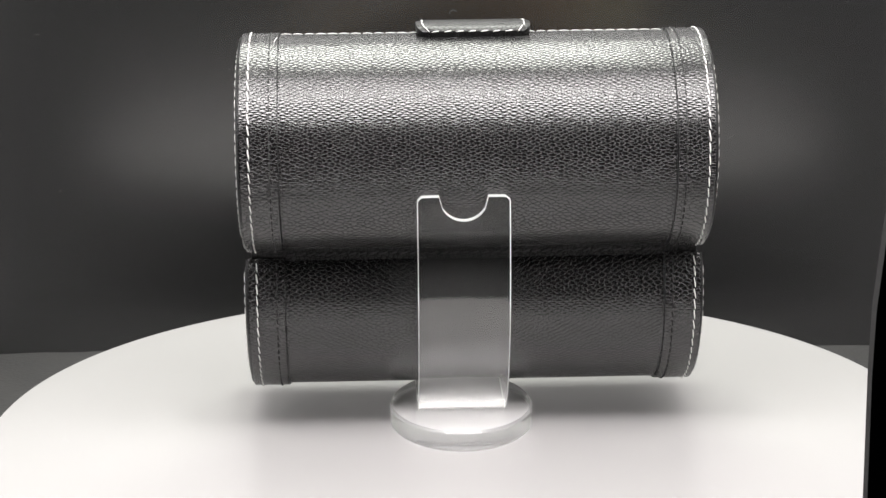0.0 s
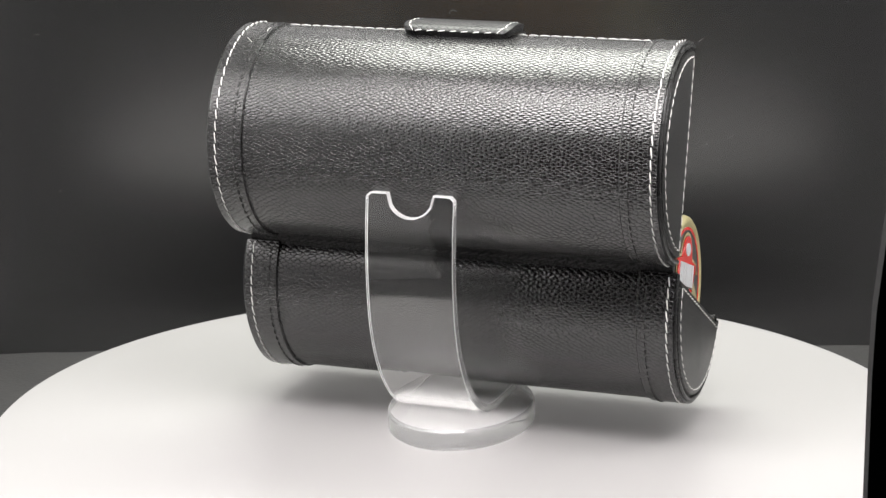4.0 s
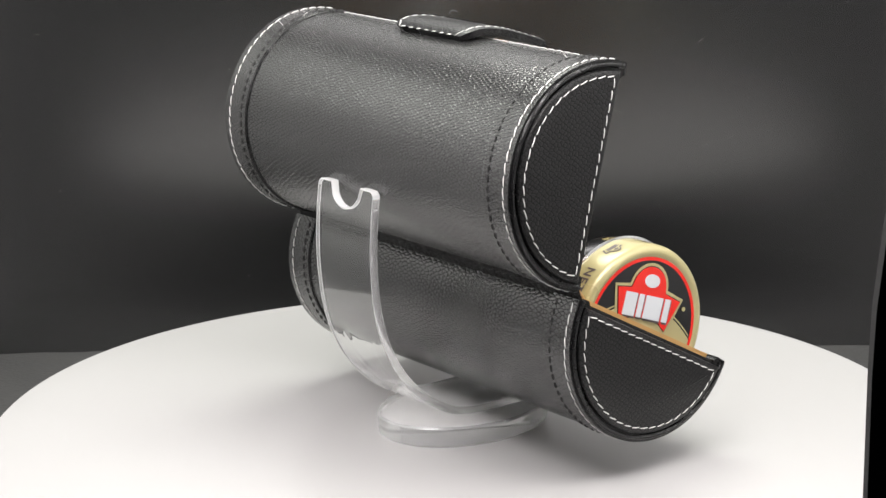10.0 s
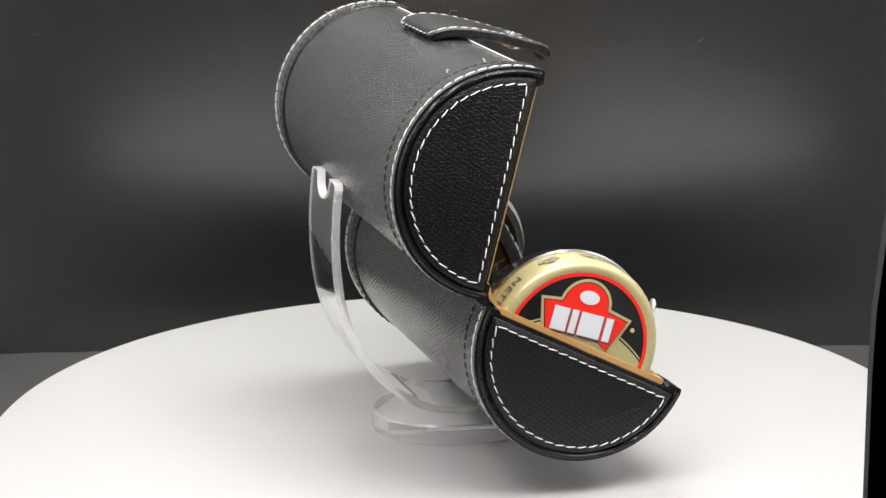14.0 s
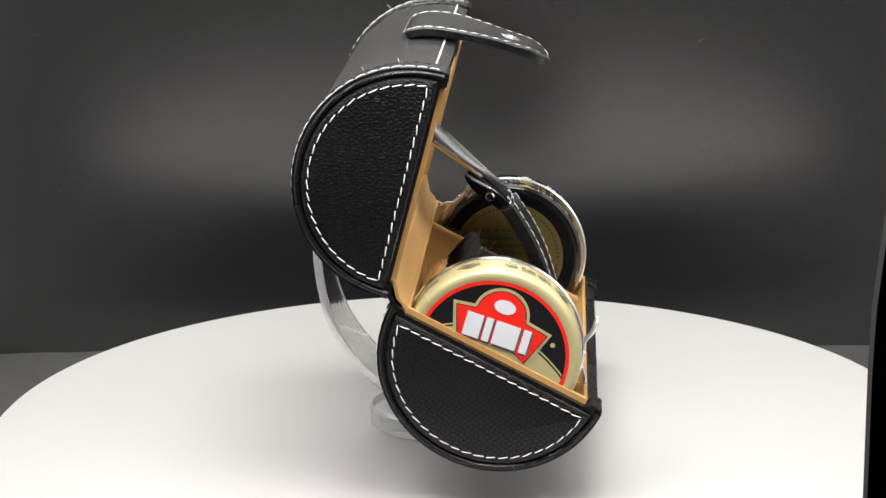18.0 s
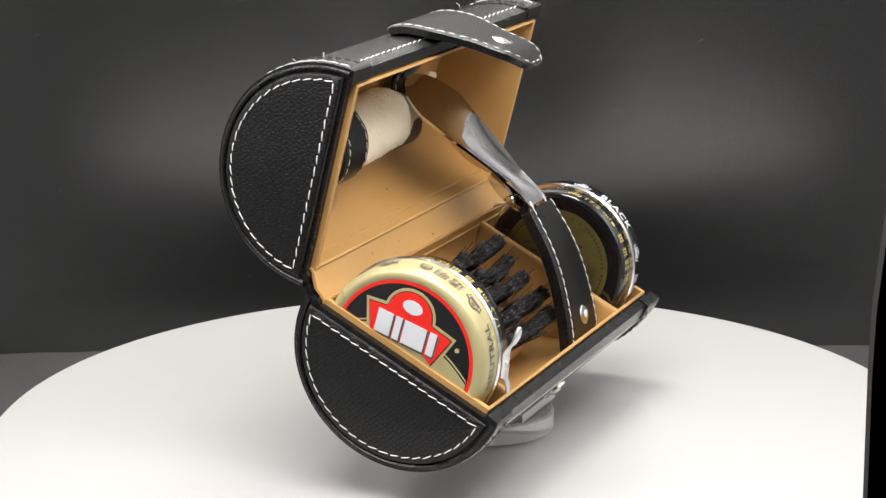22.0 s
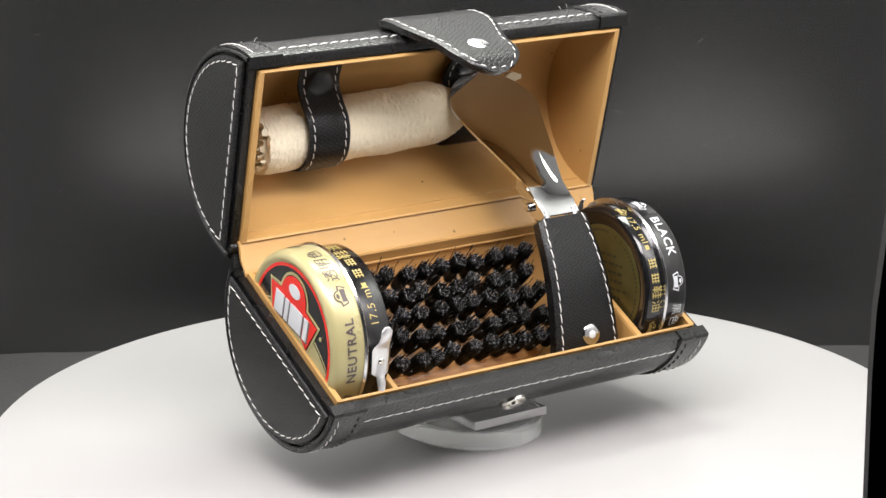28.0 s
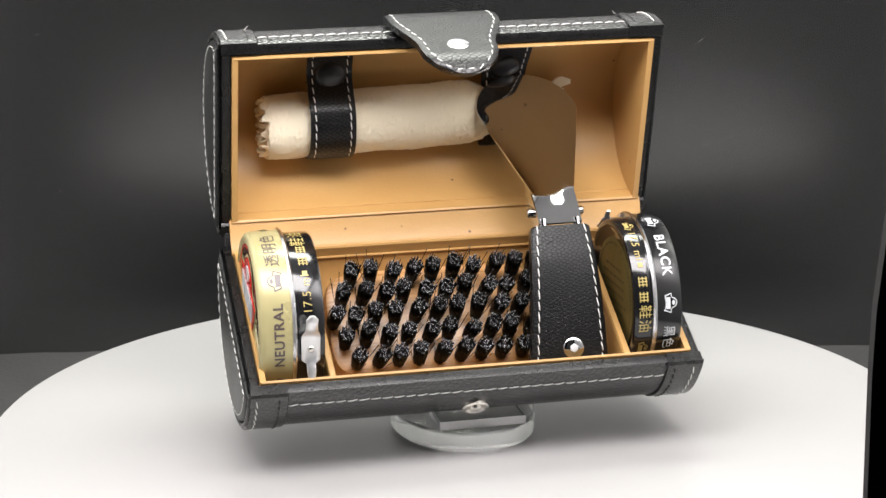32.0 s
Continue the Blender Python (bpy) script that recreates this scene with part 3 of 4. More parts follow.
def closing_flap(case):
    cx = 0.0045
    prof = [(-0.0168, 0.1468), (-0.0150, 0.1480), (-0.0110, 0.1488), (-0.0060, 0.1486), (0.0000, 0.1476), (0.0082, 0.1455), (0.0182, 0.1424), (0.0255, 0.1399), (0.0292, 0.1372), (0.0306, 0.1352)]
    pts = smooth([Vector((cx, y, z)) for y, z in prof], 14)
    path = with_normals(pts, Vector((0, 0.3, 1)))
    s = length_at(pts)
    tot = s[-1]
    hw = []
    for a in s:
        f = a / tot
        q = max(0.0, min(1.0, (f - 0.26) / 0.46))
        w = 0.0198 - 0.0062 * q * q * (3 - 2 * q)
        w *= math.sqrt(max(0.004, 1 - max(0, (f - 0.70) / 0.301) ** 2.4))
        if f < 0.1:
            w *= 0.8 + 0.2 * math.sqrt(1 - (1 - f / 0.1) ** 2)
        hw.append(w)
    bm = sheet(bmesh.new(), path, hw, 0.0036, 25)
    fl = part("closing_flap", bm, [M_FLAP_LEATHER, M_EDGE], case, "black leather closing flap with white stitching")
    rim_l = [p + Vector((-(w - 0.0022), 0, 0)) + n * 0.0016 for (p, n), w in zip(path, hw) if w > 0.0062]
    rim_r = [p + Vector(((w - 0.0022), 0, 0)) + n * 0.0016 for (p, n), w in zip(path, hw) if w > 0.0062]
    loop = rim_l[2:] + list(reversed(rim_r[2:]))
    up = lambda p: (0, 0.35, 1)
    part("stitching", stitches(loop, up), M_WHITE_THREAD, fl, "white contrast stitching")
    part("stitching", stitches([rim_r[2], rim_l[2]], lambda p: (0, -0.5, 1)), M_WHITE_THREAD, fl, "white contrast stitching")
    k = next(i for i, a in enumerate(s) if a > tot * 0.30)
    p, n = path[k]
    part("stitching", stitches([p + Vector((-0.016, 0, 0)) + n * 0.0014, p + Vector((0.016, 0, 0)) + n * 0.0014], up, 0.003, 0.0024, 0.0003), M_BLACK_THREAD, fl, "black tonal stitching")
    i = min(range(len(path)), key=lambda i: abs(path[i][0].y - 0.0184))
    p, n = path[i]
    stud = part("press_stud", button(bmesh.new(), p + n * 0.0014, n, 0.0044, 0.0008), M_STEEL, fl, "round chrome press stud cap")
    part("emblem", button(bmesh.new(), p + n * 0.0021, n, 0.0017, 0.0003, 12), M_NICKEL, stud)
    part("stud_socket", button(bmesh.new(), p - n * 0.0014, -n, 0.0042, 0.0022), M_NICKEL, fl)


def snap_socket(case):
    h = BASE
    a = math.pi - 0.46
    u, v = arc(h, -0.0004, 1, a0=a, a1=a)[0]
    p = at_half(h, 0.0041, u, v)
    n = out_normal(h)(p).normalized()
    bm = bmesh.new()
    s = Vector((1, 0, 0))
    t = n.cross(s)
    prof = ((0.0048, -0.0004), (0.0047, 0.0006), (0.0041, 0.0010), (0.0034, 0.0008), (0.0030, 0.0002), (0.0024, 0.0002), (0.0020, 0.0014), (0.0013, 0.0017), (0.0004, 0.0017))
    loft(bm, [[p + n * hh + r * (math.cos(k * math.tau / 28) * s + math.sin(k * math.tau / 28) * t) for k in range(28)] for r, hh in prof])
    part("snap_socket", bm, M_NICKEL, case, "round nickel press stud socket")


def cloth_strap(case, x, tucked=False):
    """A strap from the lid's lip round the rolled cloth; the tucked one dips behind the tip of the shoehorn."""
    uv = [(0.0662, 0.0165), (0.0625, 0.0195), (0.0570, 0.0212), (0.0510, 0.0215), (0.0462, 0.0178), (0.0410, 0.0122), (0.0345, 0.0100), (0.0275, 0.0106), (0.0220, 0.0150), (0.0196, 0.0210), (0.0180, 0.0290)]
    if tucked:
        uv = [(0.0648, 0.0172), (0.0615, 0.0192), (0.0580, 0.0212), (0.0540, 0.0234), (0.0490, 0.0262), (0.0445, 0.0275), (0.0400, 0.0262), (0.0345, 0.0225), (0.0275, 0.0190), (0.0220, 0.0200), (0.0190, 0.0240), (0.0180, 0.0290)]
    pts = smooth([at_half(LID, x, u, v) for u, v in uv], 6)
    path = with_normals(pts, Vector((0, 1, 0.1)))
    hw = [0.0083 * math.sqrt(1 - max(0.0, 1 - i / 7) ** 2 * 0.93) for i in range(len(path))]
    st = part("cloth_strap", sheet(bmesh.new(), path, hw, 0.0016, 13), [M_HANDLE, M_EDGE], case, "black leather strap holding the rolled cloth")
    nf = lambda p: (0, 1, 0.1)
    for sg in (-1, 1):
        row = [p + Vector((sg * (w - 0.0019), 0, 0)) + n * 0.0008 for (p, n), w in zip(path[3:48], hw[3:48])]
        part("stitching", stitches(row, nf, 0.0034, 0.0028, 0.0002), M_WHITE_THREAD, st, "white contrast stitching")
    i = min(range(len(path)), key=lambda i: abs(path[i][0].z - 0.1275))
    p, n = path[i]
    part("press_stud", button(bmesh.new(), p + n * 0.0008, n, 0.0055 if tucked else 0.0060, 0.0022), M_BUTTON, st, "glossy black press stud")


def shoe_care_case():
    c = thing("shoe_care_case", (0.004, 0.0165, 0.0125), "open barrel-shaped black leather shoe care case with tan lining", "case")
    for h in (LID, BASE):
        sh = shell(h, c)
        lining(h, c)
        for side in (1, -1):
            end_cap(h, c, side)
            band(h, c, side)
        lip_stitch(h, c, 0.0032 if h is LID else 0.0050, sh)
    hinge(c)
    dividers(c)
    closing_flap(c)
    snap_socket(c)
    cloth_strap(c, 0.0418)
    cloth_strap(c, -0.0250, tucked=True)
    loose_threads(c)


# ---- what the case holds ----
TIN_C = (0.0142, 0.0509)
TIN_R = 0.0294


def lettering(text, size, centre, R, x, angle, material, parent, flip=1, name="lettering", bold=0.0):
    """Words laid round a tin: reading along the rim, bent onto radius R about the tin's axis."""
    cu = bpy.data.curves.new(name, "FONT")
    cu.body, cu.size, cu.align_x, cu.align_y, cu.offset, cu.resolution_u, cu.space_character = text, size, "CENTER", "CENTER", bold, 3, 1.12
    tmp = bpy.data.objects.new(name, cu)
    me = bpy.data.meshes.new_from_object(tmp)
    bpy.data.objects.remove(tmp)
    bm = bmesh.new()
    bm.from_mesh(me)
    bmesh.ops.triangulate(bm, faces=bm.faces)
    for v in bm.verts:
        a = angle + flip * v.co.x / R
        v.co = Vector((x + flip * v.co.y, centre[0] + R * math.cos(a), centre[1] + R * math.sin(a)))
    return part(name, bm, material, parent)


def patch(bm, centre, R, x, angle, w, h, n=6, mi=0):
    """A small printed rectangle bent onto a tin's side."""
    rows = []
    for k in range(n + 1):
        a = angle + (k / n - 0.5) * w / R
        rows.append([Vector((x - h / 2, centre[0] + R * math.cos(a), centre[1] + R * math.sin(a))), Vector((x + h / 2, centre[0] + R * math.cos(a), centre[1] + R * math.sin(a)))])
    loft(bm, rows, False, False, mi=mi)
    return bm


def badge_print(parent, centre, R, x, angle, size, flip, ink, ground):
    """A small printed badge on a tin's side: outline, ground and a plain bar."""
    def bent(outline, lift, name, material, owner):
        bm = bmesh.new()
        vs = []
        for r, u in outline:
            a = angle + flip * r * size / R
            vs.append(bm.verts.new((x + flip * (u - 0.010) * size, centre[0] + (R + lift) * math.cos(a), centre[1] + (R + lift) * math.sin(a))))
        bm.faces.new(vs)
        bmesh.ops.triangulate(bm, faces=bm.faces)
        return part(name, bm, material, owner)
    b = bent(crest(0.0008), 0.0, "printed_badge", ink, parent)
    bent(crest(-0.0012), 0.0001, "badge_ground", ground, b)
    bent([(-0.0105, 0.0045), (0.0085, 0.0045), (0.0085, 0.0115), (-0.0105, 0.0115)], 0.0002, "printed_bar", ink, b)
    bent([(-0.0015 + 0.004 * math.cos(k), 0.0165 + 0.0025 * math.sin(k)) for k in [j * math.tau / 14 for j in range(14)]], 0.0002, "printed_spot", ink, b)
    return b


def opener(t, centre, x, angle, R, size=1.0):
    """The pressed steel lever on a tin's side."""
    ax = Vector((1, 0, 0))
    out = Vector((0, math.cos(angle), math.sin(angle)))
    up = Vector((0, -math.sin(angle), math.cos(angle)))
    c = Vector((x, centre[0], centre[1])) + out * (R + 0.0004)
    bm = bmesh.new()
    rings = []
    for s, w, o, k in ((-0.0115, 0.0012, 0.0022, 0.0006), (-0.0090, 0.0016, 0.0020, 0.0006), (-0.0062, 0.0016, 0.0010, 0.0006), (-0.0052, 0.0032, 0.0004, 0.0005), (0.0030, 0.0033, 0.0004, 0.0005),
                       (0.0045, 0.0030, 0.0010, 0.0006), (0.0062, 0.0022, 0.0024, 0.0008), (0.0085, 0.0020, 0.0034, 0.0010), (0.0108, 0.0021, 0.0038, 0.0010), (0.0122, 0.0010, 0.0038, 0.0006)):
        s, w, o, k = s * size, w * size, o * size, k * size
        p = c + up * s + out * o
        rings.append([p + ax * (w * math.cos(q * math.tau / 12)) + out * (k * math.sin(q * math.tau / 12)) for q in range(12)])
    loft(bm, rings)
    op = part("opener", bm, M_PRESSED, t, "pressed bright steel lid opener")
    part("rivet", button(bmesh.new(), c + out * 0.0008 - up * 0.0010, out, 0.0012 * size, 0.0007 * size, 14), M_NICKEL, op)
    return op


def face_map(centre, rot):
    """Maps label coordinates (right, up), seen from the +x end, onto the tin's face."""
    c, s = math.cos(rot), math.sin(rot)

    def f(r, u):
        return centre[0] + r * c - u * s, centre[1] + r * s + u * c
    return f


def slab(t_parent, name, outline, x, f, material, label="", h=0.00025):
    bm = bmesh.new()
    pts = [f(*q) for q in outline]
    loft(bm, [[Vector((x, y, z)) for y, z in pts], [Vector((x + h, y, z)) for y, z in pts]])
    return part(name, bm, material, t_parent, label)


def circle_pts(r, n=48, cx=0.0, cy=0.0, a0=0.0, a1=math.tau):
    return [(cx + r * math.cos(a0 + (a1 - a0) * k / n), cy + r * math.sin(a0 + (a1 - a0) * k / n)) for k in range(n + (0 if abs(a1 - a0 - math.tau) < 1e-6 else 1))]


def crest(grow=0.0):
    """The outline of the label's badge: slanted sides, an arch on top, a bowed foot."""
    g = grow
    pts = [(-0.0128 - g, 0.0030 - g * 0.9), (-0.0163 - g * 1.2, 0.0130 + g * 0.8), (-0.0100 - g * 0.3, 0.0138 + g)]
    pts += [(-0.0015 + (0.0080 + g) * math.cos(a), 0.0142 + (0.0078 + g) * math.sin(a)) for a in [math.pi * 0.97 - k * math.pi * 0.94 / 16 for k in range(17)]]
    pts += [(0.0070 + g * 0.3, 0.0138 + g), (0.0147 + g * 1.2, 0.0122 + g * 0.8), (0.0104 + g, 0.0012 - g * 0.9)]
    pts += [(r, 0.0021 - g + 0.0022 * (1 - ((r + 0.001) / 0.0125) ** 2)) for r in (0.007, 0.0035, 0, -0.0035, -0.007, -0.01)]
    return pts


def neutral_tin():
    c = TIN_C
    t = thing("polish_tin", (0.068, c[0], c[1] - TIN_R), "round pale gold and black shoe polish tin lying in the case", "polish tin", group="polish tins")
    R = TIN_R
    bm = disc_rings(bmesh.new(), c, ((0.0574, R - 0.004), (0.0570, R - 0.0026), (0.0572, R - 0.0014), (0.0580, R - 0.0009), (0.0668, R - 0.0009), (0.0672, R - 0.0002), (0.0675, R - 0.003)))
    part("tin_body", bm, M_TIN_BLACK, t, "glossy black tin body")
    bm = disc_rings(bmesh.new(), c, ((0.0670, R - 0.002), (0.0670, R + 0.0006), (0.0676, R + 0.0011), (0.0684, R + 0.0006), (0.0685, R - 0.002)))
    part("rim_ring", bm, M_STEEL, t, "bright rolled tin edge")
    bm = disc_rings(bmesh.new(), c, ((0.0683, R - 0.003), (0.0684, R + 0.0002), (0.0772, R + 0.0001), (0.0786, R - 0.0004), (0.0795, R - 0.0016), (0.0797, R - 0.0026), (0.0793, R - 0.0036), (0.0789, R - 0.0042), (0.0789, 0.001)))
    lid = part("tin_lid", bm, M_GOLD, t, "pale gold tin lid with printed badge")
    rot = radians(-19.2)
    f = face_map(c, rot)
    x = 0.0790
    ro = 0.0254
    bm = bmesh.new()
    n = 72
    loft(bm, [[Vector((xx, c[0] + r * math.cos(k * math.tau / n), c[1] + r * math.sin(k * math.tau / n))) for k in range(n)] for xx, r in ((x, ro), (x + 0.0002, ro), (x + 0.0002, ro - 0.0012), (x, ro - 0.0012))], caps=False, ends=True)
    part("label_ring", bm, M_RED, lid, "red ring")
    slab(lid, "label_field", circle_pts(ro - 0.0012, 64), x, f, M_TIN_BLACK, "black printed field", 0.0001)
    # gold banner under the badge
    top = [(r, 0.0088 - 0.0086 * (r / 0.0240) ** 2) for r in [-0.0236 + 0.0472 * k / 24 for k in range(25)]]
    low = circle_pts(ro - 0.0014, 40, a0=0.0, a1=-math.pi)
    slab(lid, "label_line", [(r, u + 0.0012) for r, u in top] + low, x + 0.0001, f, M_GOLD, "", 0.00005)
    slab(lid, "label_rule", [(r, u + 0.0006) for r, u in top] + low, x + 0.00015, f, M_TIN_BLACK, "", 0.00005)
    slab(lid, "label_banner", top + low, x + 0.0002, f, M_GOLD, "gold banner", 0.00008)
    slab(lid, "badge_border", crest(0.0013), x + 0.0003, f, M_GOLD, "gold border", 0.0001)
    slab(lid, "badge_line", crest(0.0003), x + 0.0004, f, M_TIN_BLACK, "", 0.00005)
    slab(lid, "badge", crest(0.0), x + 0.0005, f, M_RED, "red badge with plain white bars")
    # the badge's mark as plain bars
    for r0, w in ((-0.0118, 0.0056), (-0.0052, 0.0024), (-0.0018, 0.0082), (0.0076, 0.0026)):
        b0, b1 = 0.0042, 0.0122
        slab(lid, "mark_shadow", [(r0 + 0.0005, b0 - 0.0007), (r0 + w + 0.0005, b0 - 0.0007), (r0 + w + 0.0004, b1 - 0.0005), (r0 + 0.0004, b1 - 0.0005)], x + 0.0007, f, M_GREY_INK, "", 0.0001)
        slab(lid, "mark_bar", [(r0, b0), (r0 + w, b0), (r0 + w - 0.0004, b1), (r0 - 0.0004, b1)], x + 0.0008, f, M_WHITE_INK)
    slab(lid, "badge_spot", [(-0.0012 + 0.0036 * math.cos(a), 0.0172 + 0.0023 * math.sin(a)) for a in [k * math.tau / 24 for k in range(24)]], x + 0.0007, f, M_WHITE_INK)
    slab(lid, "label_dot", circle_pts(0.0008, 14, 0.0176, 0.0101), x + 0.0003, f, M_GOLD)
    # printing on the sides
    lettering("NEUTRAL", 0.0048, c, R + 0.0003, 0.0728, radians(1), M_GREY_INK, lid, 1, bold=0.0001)
    lettering("\u900f\u660e\u8272", 0.0056, c, R + 0.0003, 0.0728, radians(66), M_GREY_INK, lid, 1)
    lettering("17.5 ml", 0.0042, c, R - 0.0008, 0.0625, radians(29), M_GOLD_INK, t, 1)
    bm = bmesh.new()
    for k in range(2):
        for j in (-1, 0, 1):
            patch(bm, c, R - 0.0008, 0.0625 + 0.0013 * j, radians(54 + 11 * k), 0.0036, 0.0004)
            patch(bm, c, R - 0.0007, 0.0625, radians(54 + 11 * k + 2.2 * j), 0.0004, 0.0034)
    part("printed_block", bm, M_GOLD_INK, t)
    lettering("\u978b\u6cb9", 0.0058, c, R - 0.0008, 0.0625, radians(81), M_GOLD_INK, t, 1)
    part("printed_ring", patch(bmesh.new(), c, R - 0.0008, 0.0625, radians(44), 0.0018, 0.0018), M_GOLD_INK, t)
    for a in (39, -38, 105):
        badge_print(lid, c, R + 0.0003, 0.0728, radians(a), 0.24, 1, M_GREY_INK, M_GOLD)
    lettering("NETRAL", 0.0050, c, R + 0.0003, 0.0735, radians(145), M_GREY_INK, lid, 1, bold=0.0001)
    opener(t, c, 0.0625, radians(-6), R)


def black_tin():
    c = (0.0158, 0.0494)
    R = 0.0290
    t = thing("polish_tin", (-0.061, c[0], c[1] - R), "round glossy black shoe polish tin with gold underside", "polish tin", group="polish tins")
    bm = disc_rings(bmesh.new(), c, ((-0.0590, R - 0.003), (-0.0586, R - 0.0009), (-0.0538, R - 0.0009), (-0.0526, R - 0.0016), (-0.0522, R - 0.0028), (-0.0526, R - 0.0042), (-0.0536, R - 0.0060), (-0.0538, 0.001)))
    body = part("tin_body", bm, M_TIN_BLACK, t, "glossy black tin body")
    bm = disc_rings(bmesh.new(), c, ((-0.0539, 0.0212), (-0.0535, 0.0212), (-0.0534, 0.0206), (-0.0534, 0.001)))
    part("tin_bottom", bm, M_UNDER, body, "dull brass-coloured tin underside")
    # small print on the underside, as plain bars
    rng = random.Random(12)
    bm = bmesh.new()

    def tick(y, z, l, h, turn):
        m = Matrix.Translation((-0.05335, c[0] + y, c[1] + z)) @ Matrix.Rotation(turn, 4, "X")
        box(bm, (-0.00002, -l / 2, -h / 2), (0.00002, l / 2, h / 2), m)
    for k in range(74):
        a = k * math.tau / 74
        if rng.random() < 0.8:
            tick(0.0192 * math.cos(a), 0.0192 * math.sin(a), rng.uniform(0.0007, 0.0012), 0.0009, a + math.pi / 2)
    for row in range(7):
        z = 0.0105 - 0.0031 * row
        y = -math.sqrt(0.0145 ** 2 - z * z)
        while y < math.sqrt(0.0145 ** 2 - z * z) - 0.003:
            l = rng.uniform(0.0012, 0.0034)
            tick(y + l / 2, z, l, 0.0010, 0.0)
            y += l + rng.uniform(0.0006, 0.0014)
    part("printed_bars", bm, M_UNDER_INK, body, "illegible dark small print")
    bm = disc_rings(bmesh.new(), c, ((-0.0586, R - 0.002), (-0.0586, R + 0.0006), (-0.0592, R + 0.0012), (-0.0600, R + 0.0006), (-0.0601, R - 0.002)))
    part("rim_ring", bm, M_STEEL, t, "bright rolled tin edge")
    bm = disc_rings(bmesh.new(), c, ((-0.0599, R - 0.003), (-0.0600, R + 0.0001), (-0.0680, R + 0.0001), (-0.0692, R - 0.0006), (-0.0698, R - 0.002), (-0.0694, R - 0.004), (-0.0690, 0.001)))
    lid = part("tin_lid", bm, M_TIN_BLACK, t, "glossy black tin lid with white lettering")
    lettering("BLACK", 0.0050, c, R + 0.0002, -0.0645, radians(44), M_WHITE_INK, lid, -1, bold=0.0001)
    lettering("\u9ed1\u8272", 0.0046, c, R + 0.0002, -0.0645, radians(-17), M_WHITE_INK, lid, -1)
    for a in (8, 76):
        badge_print(lid, c, R + 0.0002, -0.0645, radians(a), 0.22, -1, M_WHITE_INK, M_TIN_BLACK)
    lettering("17.5 ml", 0.0040, c, R - 0.0008, -0.0556, radians(54), M_GOLD_INK, body, -1)
    part("printed_ring", patch(bmesh.new(), c, R - 0.0008, -0.0556, radians(37), 0.0018, 0.0018), M_GOLD_INK, body)
    bm = bmesh.new()
    for k in range(2):
        for j in (-1, 0, 1):
            patch(bm, c, R - 0.0008, -0.0556 + 0.0013 * j, radians(24.5 - 11 * k), 0.0036, 0.0004)
            patch(bm, c, R - 0.0007, -0.0556, radians(24.5 - 11 * k + 2.2 * j), 0.0004, 0.0034)
    part("printed_block", bm, M_GOLD_INK, body)
    lettering("\u978b\u6cb9", 0.0050, c, R - 0.0008, -0.0556, radians(-2.5), M_GOLD_INK, body, -1)
    for a in (75, -27):
        badge_print(body, c, R - 0.0008, -0.0556, radians(a), 0.18, -1, M_GOLD_INK, M_TIN_BLACK)
    opener(t, c, -0.0556, radians(131), R, 0.6)


M_UNDER = speckle(mat("dull_brass_underside", (0.13, 0.105, 0.03), 0.35, 0.6), (0.08, 0.065, 0.018), (0.19, 0.155, 0.05), 120, 0.3, 0.5)


M_UNDER_INK = mat("brown_small_print", (0.035, 0.03, 0.01), 0.5)


